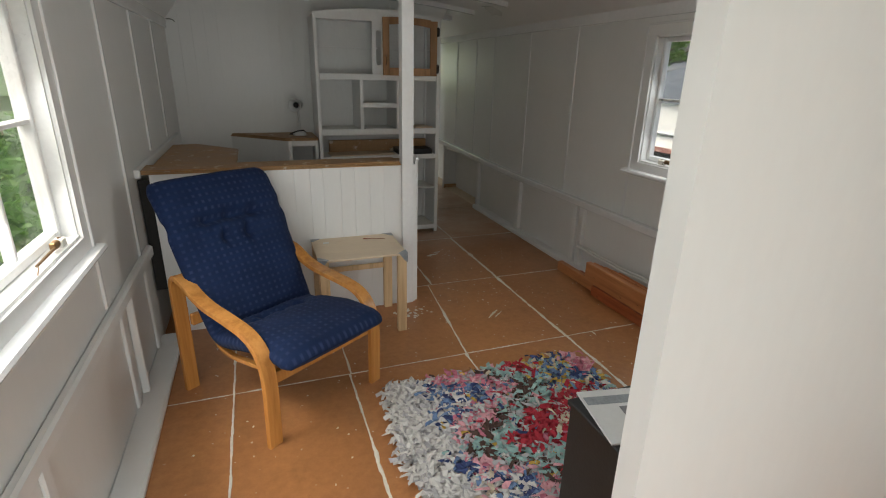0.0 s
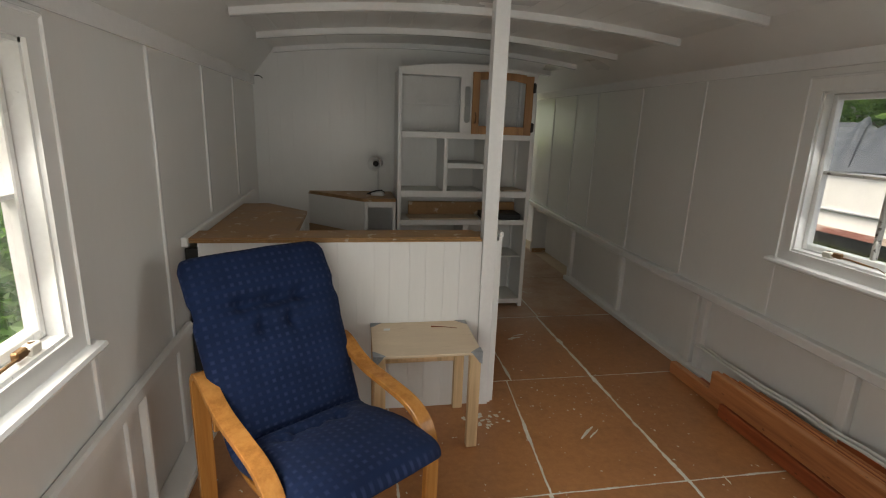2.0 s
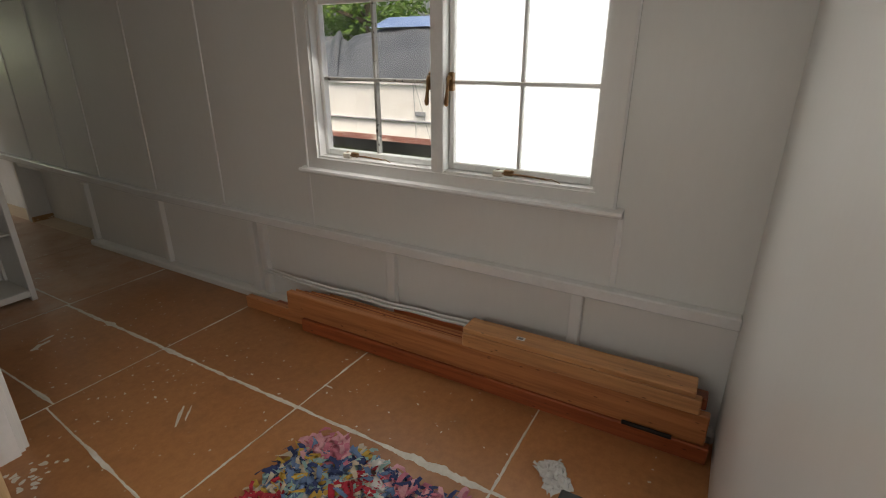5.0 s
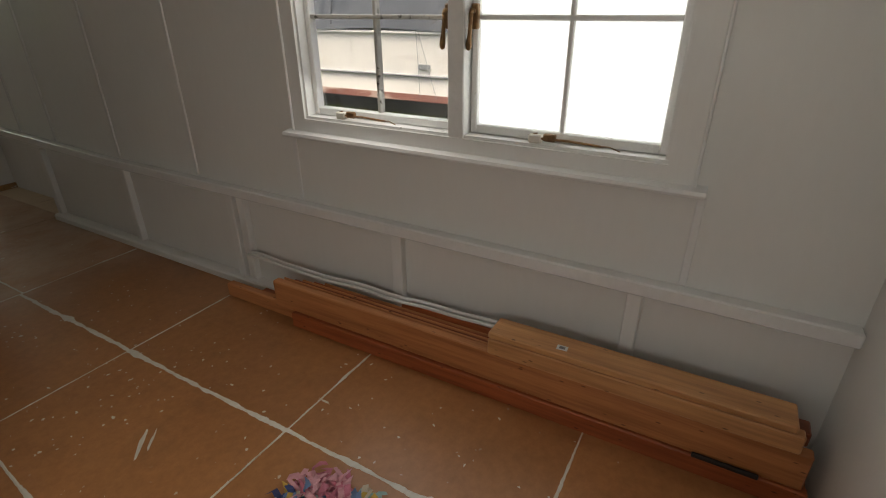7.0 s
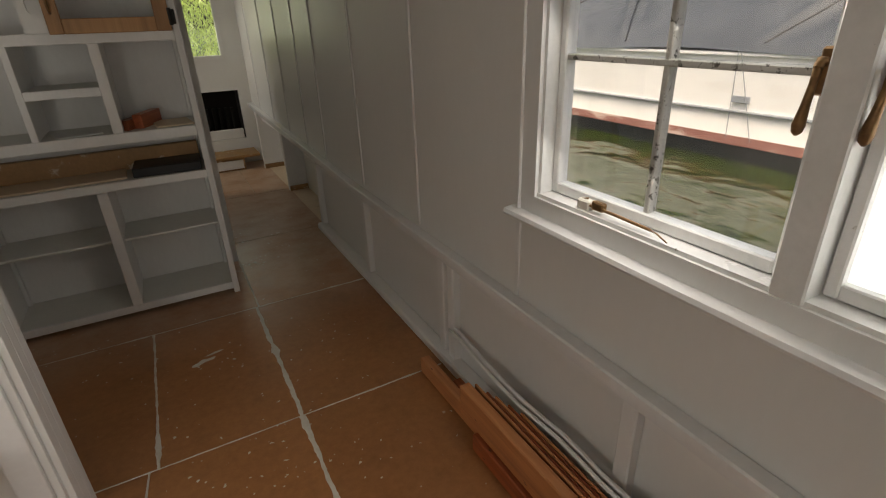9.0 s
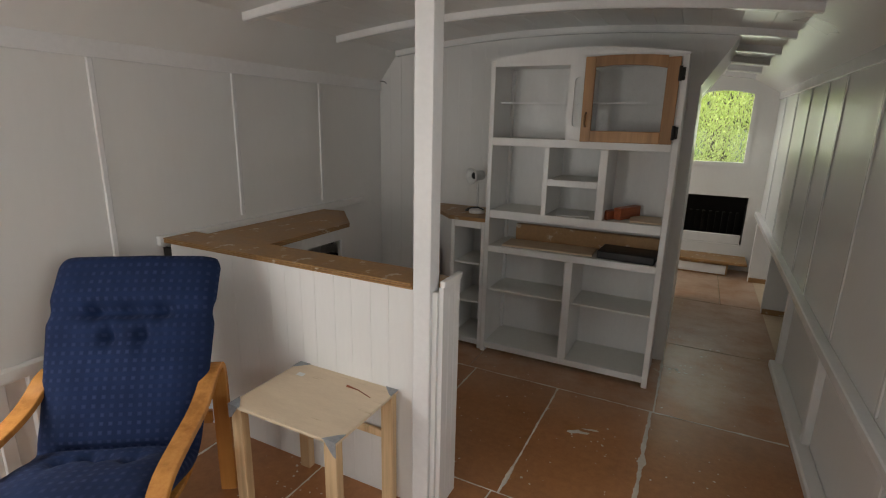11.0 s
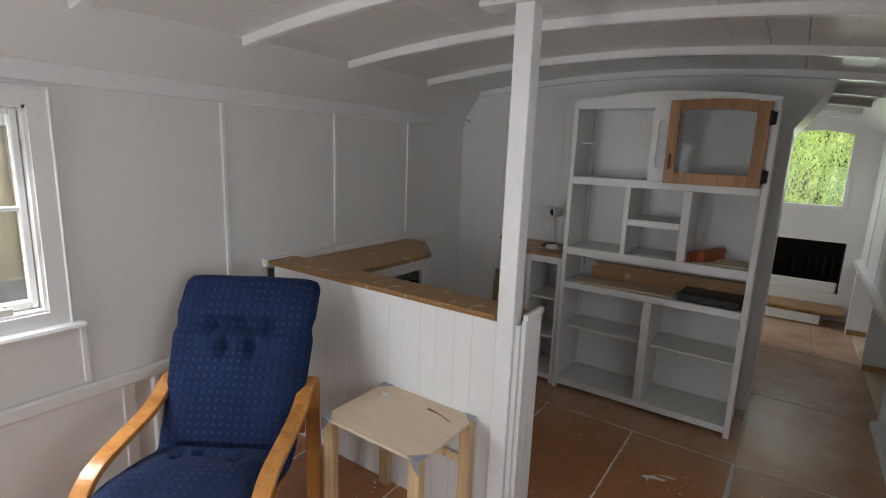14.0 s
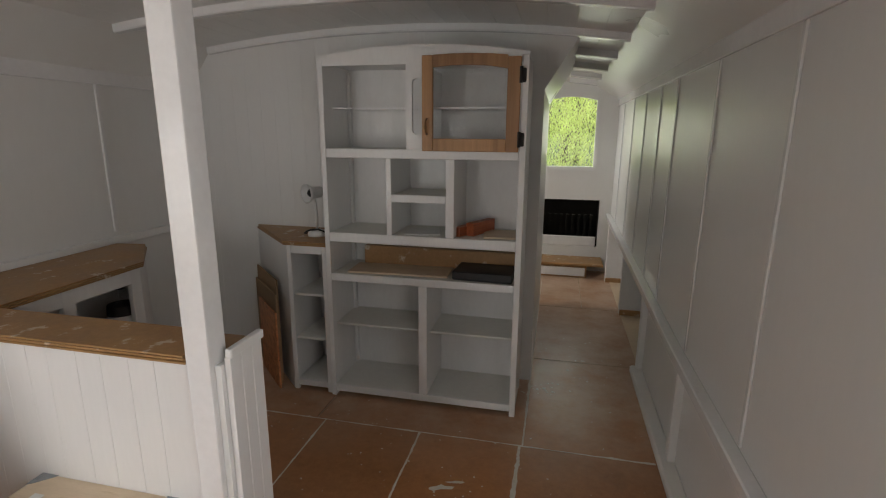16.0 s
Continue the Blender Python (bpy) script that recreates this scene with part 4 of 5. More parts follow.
def cushion():
    """One padded cushion, bent at the crease, with tufts drawn in."""
    mid = [(-0.452, 0.398), (-0.415, 0.420), (-0.26, 0.428), (-0.10, 0.395), (0.04, 0.36), (0.115, 0.375), (0.165, 0.45), (0.23, 0.58), (0.30, 0.73), (0.36, 0.86), (0.435, 0.965), (0.505, 1.045)]
    pts = [Vector((0, y, z)) for y, z in mid]
    fine = []
    for i in range(len(pts) - 1):
        p0, p1, p2, p3 = pts[max(i - 1, 0)], pts[i], pts[i + 1], pts[min(i + 2, len(pts) - 1)]
        for k in range(9):
            t = k / 9
            fine.append(0.5 * ((2 * p1) + (p2 - p0) * t + (2 * p0 - 5 * p1 + 4 * p2 - p3) * t * t + (3 * p1 - p0 - 3 * p2 + p3) * t ** 3))
    fine.append(pts[-1])
    s = [0.0]
    for a, b in zip(fine, fine[1:]):
        s.append(s[-1] + (b - a).length)
    total = s[-1]
    crease = min(range(len(fine)), key=lambda i: (fine[i] - Vector((0, 0.115, 0.375))).length)
    sc = s[crease]
    tufts = [(-0.13, total - 0.24), (0.0, total - 0.235), (0.13, total - 0.24), (-0.065, total - 0.34), (0.065, total - 0.34), (-0.13, sc - 0.16), (0.0, sc - 0.13), (0.11, sc - 0.16), (-0.06, sc - 0.10)]
    bm = bmesh.new()
    uvl = bm.loops.layers.uv.new("uv")
    XT = [math.sin(math.pi / 2 * q / 26) if abs(q) > 20 else q / 20 * math.sin(math.pi / 2 * 20 / 26) for q in range(26, -27, -1)]
    SEC = [(a, 1) for a in XT] + [(-math.cos(math.pi * q / 14), -1) for q in range(1, 14)]
    K = len(SEC)
    rings = []
    for i, p in enumerate(fine):
        d = (fine[min(i + 1, len(fine) - 1)] - fine[max(i - 1, 0)]).normalized()
        nn = Vector((0, -d.z, d.y))
        end = min(s[i], total - s[i])
        roundoff = math.sqrt(max(0.0, 1 - (1 - min(1, end / 0.035)) ** 2)) * 0.85 + 0.15
        hw = (0.297 + 0.026 * min(1, max(0, s[i] - sc) / 0.5)) * (0.90 + 0.10 * math.sqrt(min(1, end / 0.05)))
        if abs(s[i] - (total - 0.24)) < 0.05:
            hw -= 0.011 * math.cos((s[i] - (total - 0.24)) / 0.05 * math.pi / 2)
        ring = []
        for k in range(K):
            ca, up = SEC[k]
            x = hw * ca
            sa = up * (max(0.0, 1 - abs(ca) ** 5)) ** 0.5
            h = 0.06 * sa * roundoff
            if sa > 0:
                pad = 0.012 * math.sin(min(1, (s[i] - sc) / 0.4 if s[i] > sc else (sc - s[i]) / 0.4) * math.pi)
                h += pad * sa
                h -= 0.022 * math.exp(-((s[i] - sc) / 0.025) ** 2) * sa
                h -= 0.042 * math.exp(-((s[i] - (total - 0.24)) / 0.026) ** 2) * sa * (0.45 + 0.65 * math.exp(-(x / 0.17) ** 4))
                for tx, ts in tufts:
                    r2 = ((x - tx) / 0.038) ** 2 + ((s[i] - ts) / 0.032) ** 2
                    h -= 0.032 * math.exp(-r2)
                    if ts < total - 0.3 and ts > sc or ts < sc:
                        h -= 0.014 * math.exp(-((x - tx) / 0.013) ** 2 - ((s[i] - ts) / 0.07) ** 2)
                if total - 0.36 < s[i] < total - 0.22:
                    h -= 0.008 * (math.exp(-((abs(x) - 0.065) / 0.012) ** 2) + 0.6 * math.exp(-((abs(x) - 0.13) / 0.012) ** 2))
                h -= 0.010 * math.exp(-((s[i] - sc + 0.13) / 0.014) ** 2) * math.exp(-(x / 0.16) ** 4)
                h += 0.007 * noise.noise(Vector((x * 8, s[i] * 8, 3))) + 0.003 * noise.noise(Vector((x * 22, s[i] * 22, 6)))
            v = bm.verts.new(p + nn * h + Vector((x, 0, 0)))
            ring.append((v, (x if sa >= 0 else x + 0.01, s[i])))
        rings.append(ring)
    for r, q in zip(rings, rings[1:]):
        for k in range(K):
            quad = (r[k], r[(k + 1) % K], q[(k + 1) % K], q[k])
            f = bm.faces.new([c[0] for c in quad])
            for lp, c in zip(f.loops, quad):
                lp[uvl].uv = c[1]
    for r in (rings[0][::-1], rings[-1]):
        f = bm.faces.new([c[0] for c in r])
    return bm


part("cushion", cushion(), cushion_material(), chair, "tufted navy cushion with pale blue squares", True)

# ---- side table ----
tb = thing("side_table", pose(0.567, 2.955, 0, 0, 0, 0), "pale plywood side table with taped corners", "side table")
TX, TY, TH = 0.268, 0.208, 0.535
part("tabletop", block(-TX, TX, -TY, TY, TH - 0.014, TH, 0.002), PLY, tb, "bare plywood tabletop with a long scratch")
for sx, sy in ((-1, -1), (1, -1), (1, 1), (-1, 1)):
    a, b = sorted((sx * (TX - 0.004), sx * (TX - 0.060)))
    c, d = sorted((sy * (TY - 0.004), sy * (TY - 0.044)))
    leg = part("leg", block(a, b, c, d, 0, TH - 0.014, 0.003), PALEWOOD, tb)
    cx, cy = sx * TX, sy * TY
    cap = prism([(cx + sx * 0.002, cy + sy * 0.002), (cx - sx * 0.062, cy + sy * 0.002), (cx - sx * 0.05, cy - sy * 0.012), (cx - sx * 0.014, cy - sy * 0.048), (cx + sx * 0.002, cy - sy * 0.058)], 2, TH + 0.0005, TH + 0.0025)
    side1 = prism([(cx + sx * 0.0005, TH + 0.002), (cx - sx * 0.055, TH + 0.002), (cx - sx * 0.012, TH - 0.055), (cx + sx * 0.0005, TH - 0.06)], 1, min(cy + sy * 0.0005, cy + sy * 0.0025), max(cy + sy * 0.0005, cy + sy * 0.0025))
    part("corner_tape", merge(cap, side1), TAPE, tb, "scuffed grey tape")
part("stretcher", block(-TX + 0.05, TX - 0.05, TY - 0.03, TY - 0.012, 0.30, 0.335, 0.003), PALEWOOD, tb)
part("scratch", tube([(0.06, 0.13, TH + 0.001), (0.12, 0.125, TH + 0.001), (0.20, 0.10, TH + 0.001)], [0.006, 0.0025, 0.002], 6), REDPINE, tb, "dark gouge in the top")
part("paint_chip", block(-0.20, -0.165, 0.10, 0.125, TH + 0.0005, TH + 0.002), PAPER, tb, "white paint chip")

# ---- timber by the wall ----
TOPPINE = wood("pale_pine", (0.50, 0.24, 0.10), (0.70, 0.40, 0.19), 0.4)
def timber(x0, x1, y0, y1, z0, z1, mat, label, turn=0.0):
    cx, cy = (x0 + x1) / 2, (y0 + y1) / 2
    return single("timber_plank", block(x0 - cx + 0.0015, x1 - cx - 0.0015, y0 - cy, y1 - cy, 0, z1 - z0 - 0.001, 0.005), mat, label, "plank", "stacked timber", pose(cx, cy, z0, 0, 0, turn))


timber(2.325, 2.365, 0.66, 2.86, 0.0, 0.082, REDPINE, "reddish pine batten lying on the floor", 0.5)
timber(2.37, 2.42, 0.70, 3.40, 0.0, 0.082, PINE, "long pine batten lying on the floor", 0.3)
timber(2.425, 2.47, 0.72, 3.20, 0.0, 0.06, REDPINE, "reddish pine batten lying on the floor")
timber(2.338, 2.385, 0.68, 2.98, 0.0825, 0.228, PINE, "deep knotty pine plank standing on edge", 0.2)
for k, (x, y1, z1, mat) in enumerate(((2.389, 2.96, 0.226, PINE), (2.404, 2.90, 0.222, REDPINE), (2.419, 2.86, 0.224, PINE), (2.434, 2.80, 0.219, REDPINE), (2.449, 2.74, 0.221, PINE))):
    timber(x, x + 0.0145, 0.74, y1, 0.0825, z1, mat, "thin pine board stacked on edge", 0.05 * (k % 3 - 1))
timber(2.465, 2.476, 0.74, 2.28, 0.0605, 0.245, REDPINE, "reddish board standing behind the stack")
timber(2.328, 2.375, 0.72, 1.775, 0.2285, 0.30, TOPPINE, "short thick pine offcut on the stack", 0.4)
timber(2.378, 2.45, 0.70, 1.72, 0.2285, 0.285, REDPINE, "short reddish pine offcut on the stack")
timber(2.33, 2.455, 0.745, 1.775, 0.3005, 0.33, TOPPINE, "wide pale pine board on top of the stack", 0.3)


tag = single("timber_label", block(-0.014, 0.014, -0.02, 0.02, 0, 0.0012), PAPER, "small white printed label stuck on the timber", "label", "", pose(2.37, 1.49, 0.3301, 0, 0, 4))
part("print_bar", block(-0.008, 0.008, -0.011, 0.011, 0.0013, 0.0017), INK, tag, "unreadable dark print")


def hung_cable(z, x, name_label):
    pts = [(x + 0.02 + 0.035 * max(0, 1 - k / 5) + 0.004 * math.sin(k), 3.36 - k * 0.1, z + 0.012 + 0.004 * math.sin(k * 1.7) + 0.0028 * k) for k in range(17)]
    return single("cable", tube(pts, 0.008, 8), CABLE, name_label, "cable", "wall cables", None, True)


hung_cable(0.200, 2.450, "pale cable running along the dado above timber")
hung_cable(0.212, 2.468, "pale cable running along the dado above timber")


# ---- rag rug ----
def cloth(name, c):
    return plain(name, [v * 0.8 for v in c], [min(0.9, v * 1.15) for v in c], 0.9, 9, 300, bumpy=0.5)


RAGS = [cloth("rag_" + nm, c) for nm, c in (("white", (0.62, 0.60, 0.58)), ("grey", (0.45, 0.44, 0.45)), ("pink", (0.55, 0.18, 0.25)), ("red", (0.42, 0.025, 0.045)), ("navy", (0.04, 0.06, 0.17)), ("blue", (0.14, 0.22, 0.38)), ("mint", (0.30, 0.46, 0.44)), ("brown", (0.10, 0.055, 0.045)), ("cream", (0.58, 0.50, 0.38)), ("yellow", (0.55, 0.36, 0.07)), ("rose", (0.66, 0.34, 0.38)))]


def rug_colour(u, w, rnd):
    """Which rag: loose patches, white along one end."""
    n1 = noise.noise(Vector((u * 3.2, w * 3.2, 1.0)))
    n2 = noise.noise(Vector((u * 6.5, w * 6.5, 7.0)))
    if u + 0.10 * n2 < 0.17:
        return rnd.choice((0, 0, 0, 1))
    if w > 0.80 and u > 0.92:
        return rnd.choice((2, 10, 10, 2))
    if w > 0.72 and u > 0.72:
        return rnd.choice((5, 4, 5, 9, 8, 6))
    key = u * 5.0 + n1 * 1.7
    table = ((0, 8, 10), (4, 5, 0), (2, 10, 1), (7, 6, 7), (6, 6, 1), (3, 3, 3), (3, 8, 3), (6, 5, 0), (4, 2, 10))
    row = table[int(key * 1.6 + 0.6 * n2) % len(table)]
    return rnd.choice(row) if rnd.random() < 0.9 else rnd.randrange(11)


def rag_rug():
    rnd = random.Random(5)
    x0, x1, y0, y1 = 0.52, 1.66, 1.12, 2.13
    verts, faces, mats = [], [], []
    for _ in range(9500):
        u, w = rnd.random(), rnd.random()
        x, y = x0 + u * (x1 - x0), y0 + w * (y1 - y0)
        x += 0.02 * math.sin(w * 9)
        c = rug_colour(u, w, rnd)
        a, tilt = rnd.random() * 2 * math.pi, rnd.uniform(0.15, 1.1)
        ln, wd = rnd.uniform(0.05, 0.09), rnd.uniform(0.006, 0.013)
        d = Vector((math.cos(a), math.sin(a), 0))
        sd = Vector((-d.y, d.x, 0)) * wd
        z = rnd.uniform(0.008, 0.028)
        p = Vector((x, y, z))
        twist = Vector((0, 0, rnd.uniform(-0.009, 0.009)))
        up = Vector((0, 0, 1))
        m1 = p + d * ln * 0.3 * math.cos(tilt) + up * ln * 0.35 * math.sin(tilt)
        m2 = m1 + (d + sd.normalized() * rnd.uniform(-0.7, 0.7)) * ln * 0.35 + up * rnd.uniform(-0.004, 0.006)
        end = m2 + (d + sd.normalized() * rnd.uniform(-0.9, 0.9)) * ln * 0.3 + up * rnd.uniform(-0.022, 0.002)
        i = len(verts)
        for q, g, tw in ((p, 0.7, 0), (m1, 1.0, 1), (m2, 1.0, -0.5), (end, 0.75, -1)):
            for side in (-1, 1):
                v = q + (sd * g + twist * tw) * side
                verts.append((v.x, v.y, max(v.z, 0.004)))
        faces += [(i + j, i + j + 1, i + j + 3, i + j + 2) for j in (0, 2, 4)]
        mats += [c] * 3
    me = bpy.data.meshes.new("pile")
    me.from_pydata(verts, [], faces)
    for m in RAGS:
        me.materials.append(m)
    me.polygons.foreach_set("material_index", mats)
    root = thing("rag_rug", Matrix.Translation((0, 0, 0.0)), "shaggy multicoloured rag rug on the floor", "rug")
    part("rug_backing", block(x0 + 0.01, x1 - 0.01, y0 + 0.01, y1 - 0.01, 0.0005, 0.009, 0.003), RAGS[1], root)
    ob = new("pile", me)
    ob.parent = root
    tagged(ob, "", "", "", "stuff")


rag_rug()

# ---- black cabinet with magazine ----
bk = thing("black_cabinet", pose(1.03, 0.82, 0, 0, 0, 0), "black lacquered low cabinet beside the entrance", "cabinet")
part("cabinet_body", block(-0.225, 0.23, -0.165, 0.16, 0.02, 0.685, 0.004), BLACK, bk)
part("cabinet_top", block(-0.232, 0.237, -0.172, 0.167, 0.685, 0.703, 0.003), BLACK, bk)
part("plinth", block(-0.2, 0.2, -0.14, 0.13, 0.0, 0.02), BLACK, bk)
mg = thing("magazine", pose(0.905, 0.87, 0.7035, 0, 0, -11), "black and white magazine on the black cabinet", "magazine")
part("page_block", block(-0.092, 0.092, -0.105, 0.115, 0, 0.006, 0.001), PAPER, mg)
part("picture", block(0.0, 0.08, -0.06, 0.035, 0.0062, 0.0068), INK, mg, "grey cover photograph")
part("banner", block(-0.085, 0.085, 0.05, 0.085, 0.0062, 0.0068), TAPE, mg, "grey cover band")
for k in range(4):
    part("headline_bar", block(-0.02 + k * 0.024, -0.005 + k * 0.024, -0.092, -0.072, 0.0062, 0.0068), INK, mg, "unreadable dark lettering")

# wire tail hanging from the corner of the ceiling
single("loose_wire", tube([(-0.60, 5.20, 1.96), (-0.575, 5.19, 1.962), (-0.55, 5.19, 1.955), (-0.535, 5.19, 1.94)], 0.004, 6), BLACK, "short black wire sticking out of the corner", "wire")

def crumpled(name, x, y, r, material, label):
    """A scrunched piece of film."""
    rnd = random.Random(31)
    bm = bmesh.new()
    n = 14
    g = [[bm.verts.new(((i / n - 0.5) * 2 * r + rnd.gauss(0, 0.006), (j / n - 0.5) * 1.3 * r + rnd.gauss(0, 0.006), 0.002 + abs(rnd.gauss(0, 0.012)) * (1 - (2 * i / n - 1) ** 2))) for j in range(n + 1)] for i in range(n + 1)]
    for i in range(n):
        for j in range(n):
            bm.faces.new((g[i][j], g[i + 1][j], g[i + 1][j + 1], g[i][j + 1]))
    return single(name, bm, material, label, "plastic film", "", pose(x, y, 0.0, 0, 0, 35))


crumpled("plastic_film", 1.98, 1.18, 0.085, plain("clear_film", (0.55, 0.55, 0.54), (0.75, 0.75, 0.74), 0.08, 12, 80, bumpy=0.6), "crumpled clear plastic film on the floor")
single("strap_end", block(2.322, 2.3365, 0.80, 1.00, 0.0826, 0.10, 0.003), BLACK, "black plastic strap end on the timber", "strap")


# ---- outside ----
def water_material():
    m, n, l, bs = tree_of("river_water")
    bs.inputs["Base Color"].default_value = (0.022, 0.032, 0.005, 1)
    bs.inputs["Roughness"].default_value = 0.03
    bs.inputs["IOR"].default_value = 1.6
    v = coords(n, l, (1.0, 0.45, 1))
    bump(n, l, bs, noisy(n, l, v, 16.0, 3, 0.5), 0.5, 0.01)
    return m


def leaf_material(name, dark, light):
    m, n, l, bs = tree_of(name)
    g = n.new("ShaderNodeNewGeometry")
    l.new(ramp(n, l, g.outputs["Random Per Island"], [(0, dark), (1, light)]), bs.inputs["Base Color"])
    bs.inputs["Roughness"].default_value = 0.5
    out = n["Material Output"]
    tl, mx = n.new("ShaderNodeBsdfTranslucent"), n.new("ShaderNodeMixShader")
    tl.inputs[0].default_value = (light[0] * 1.3, light[1] * 1.3, light[2], 1)
    mx.inputs[0].default_value = 0.5
    l.new(bs.outputs[0], mx.inputs[1])
    l.new(tl.outputs[0], mx.inputs[2])
    l.new(mx.outputs[0], out.inputs[0])
    return m


HULLW = plain("hull_white", (0.76, 0.75, 0.72), (0.86, 0.85, 0.83), 0.35, 1.5, 20, (1, 1, 1), 0.1, mark=((0.30, 0.26, 0.18), 0.66, 0.78, 6))
ANTIFOUL = plain("red_oxide", (0.22, 0.085, 0.065), (0.33, 0.15, 0.12), 0.7, 4, 30, (1, 0.3, 1), mark=((0.55, 0.42, 0.36), 0.52, 0.62, 9))
TARP = plain("black_tarp", (0.045, 0.05, 0.056), (0.09, 0.098, 0.107), 0.45, 2, 30, bumpy=0.04)
TARP.node_tree.nodes["Principled BSDF"].inputs["Specular IOR Level"].default_value = 0.25
BLUETARP = plain("blue_tarp", (0.09, 0.14, 0.27), (0.15, 0.22, 0.37), 0.5)
CREAM = plain("cream_paint", (0.48, 0.41, 0.25), (0.60, 0.53, 0.35), 0.55, 1.6, 14, mark=((0.14, 0.13, 0.07), 0.60, 0.78, 3))
ROOFGREY = plain("grey_felt", (0.30, 0.30, 0.29), (0.42, 0.42, 0.41), 0.8, 3, 50)
GRASS = plain("bank_grass", (0.035, 0.06, 0.015), (0.07, 0.12, 0.03), 0.9, 4, 60, bumpy=0.8)
BARK = plain("bark", (0.06, 0.045, 0.03), (0.12, 0.09, 0.06), 0.9, 6, 40, bumpy=0.8)
LEAF1 = leaf_material("leaf_fresh", (0.05, 0.11, 0.02), (0.15, 0.26, 0.05))
LEAF2 = leaf_material("leaf_willow", (0.22, 0.32, 0.07), (0.70, 0.80, 0.38))
LEAF3 = leaf_material("leaf_nettle", (0.035, 0.10, 0.02), (0.13, 0.27, 0.05))

gm = bmesh.new()
W = 0.44
for x0, x1, y0, y1, z in ((-600, -1.0, -600, 600, 0.35),):
    box(gm, x0, x1, y0, y1, z - 1.0, z)
setting("ground", gm, GRASS, "overgrown grassy river bank", "ground")
wm = bmesh.new()
vs = [wm.verts.new(c) for c in ((RX + 0.23, -600, W), (600, -600, W), (600, 600, W), (RX + 0.23, 600, W))]
wm.faces.new(vs)
vs = [wm.verts.new(c) for c in ((-1.05, YF + 0.75, W - 0.02), (RX + 0.23, YF + 0.75, W - 0.02), (RX + 0.23, 600, W - 0.02), (-1.05, 600, W - 0.02))]
wm.faces.new(vs)
vs = [wm.verts.new(c) for c in ((-1.05, -600, W - 0.02), (RX + 0.23, -600, W - 0.02), (RX + 0.23, Y0 - 0.6, W - 0.02), (-1.05, Y0 - 0.6, W - 0.02))]
wm.faces.new(vs)


def ripples(x0, x1, y0, y1, step):
    """Small crossing wavelets on the near water."""
    nx, ny = int((x1 - x0) / step), int((y1 - y0) / step)
    rows = []
    for j in range(ny + 1):
        row = []
        for i in range(nx + 1):
            x, y = x0 + (x1 - x0) * i / nx, y0 + (y1 - y0) * j / ny
            edge = min(1, i / 6, j / 6, (nx - i) / 6, (ny - j) / 6)
            gust = 0.55 + 0.9 * max(0, noise.noise(Vector((x * 0.9, y * 0.7, 2.0))))
            z = 0.017 * noise.noise(Vector((x * 5.2, y * 3.2, 0.0))) + 0.012 * noise.noise(Vector((x * 11.0, y * 7.5, 4.0))) + 0.006 * math.sin(x * 9 + y * 2.5 + 3 * noise.noise(Vector((x, y, 7.0))))
            row.append(wm.verts.new((x, y, W + 0.012 + z * gust * edge - 0.008 * (1 - edge))))
        rows.append(row)
    for p, q in zip(rows, rows[1:]):
        for i in range(nx):
            wm.faces.new((p[i], p[i + 1], q[i + 1], q[i])).smooth = True


ripples(RX + 0.26, 5.6, -0.5, 9.5, 0.035)
setting("water", wm, water_material(), "rippled green brown river water", "water")
setting("far_bank", merge(block(12, 600, -600, 600, 0.0, 0.75), block(-600, 600, 17, 600, 0.0, 0.74)), GRASS, "green river bank beyond the boats", "ground")
# hull skin and roof of this boat, outside
setting("hull_skin", merge(block(LX - 0.10, LX - 0.072, Y0 - 0.1, YF + 0.7, -0.1, 0.85), prism([(RX + 0.072, 0.85), (RX + 0.21, 0.74), (RX + 0.21, -0.1), (RX + 0.24, -0.1), (RX + 0.24, 0.76), (RX + 0.10, 0.88), (RX + 0.072, 0.88)], 1, Y0 - 0.1, YF + 0.7), block(LX - 0.1, RX + 0.21, YF + 0.66, YF + 0.7, -0.1, 1.1)), HULLW, "white painted outer hull plating", "hull")
setting("roof_skin", prism([(LX - 0.08, 2.10), (CL, 2.32), (MID, 2.42), (CR, 2.32), (RX + 0.08, 2.10), (CR, 2.27), (MID, 2.36), (CL, 2.27)], 1, Y0 - 0.1, YF + 0.1), ROOFGREY, "grey felt covered boat roof", "roof")

boat = thing("moored_boat", Matrix.Translation((5.44, 4.0, 0.5)), "white moored boat under a black tarpaulin", "boat")
NB0, NB1 = -9.0, 9.0
part("hull", prism([(0.0, 0.14), (0.02, 0.36), (0.0, 0.75), (0.25, 0.85), (3.0, 0.85), (3.0, -0.2), (0.15, -0.2)], 1, NB0, NB1), HULLW, boat)
part("boot_stripe", prism([(-0.006, 0.08), (-0.006, 0.15), (0.05, 0.15), (0.05, 0.08)], 1, NB0, NB1), ANTIFOUL, boat, "weathered red boot stripe")
part("underside", prism([(0.0, 0.08), (0.06, -0.35), (0.3, -0.35), (0.3, 0.08)], 1, NB0, NB1), BLACK, boat, "black bottom paint")
part("rubbing_strake", block(-0.02, 0.015, NB0, NB1, 0.325, 0.345, 0.006), TAPE, boat, "grey rubbing strake")
part("gunwale", block(-0.03, 0.06, NB0, NB1, 0.735, 0.765, 0.006), SASHP, boat)
for y in (-0.05, 3.2):
    part("vent", block(-0.012, 0.004, y - 0.07, y + 0.07, 0.40, 0.45, 0.004), TAPE, boat, "small grey hull vent")


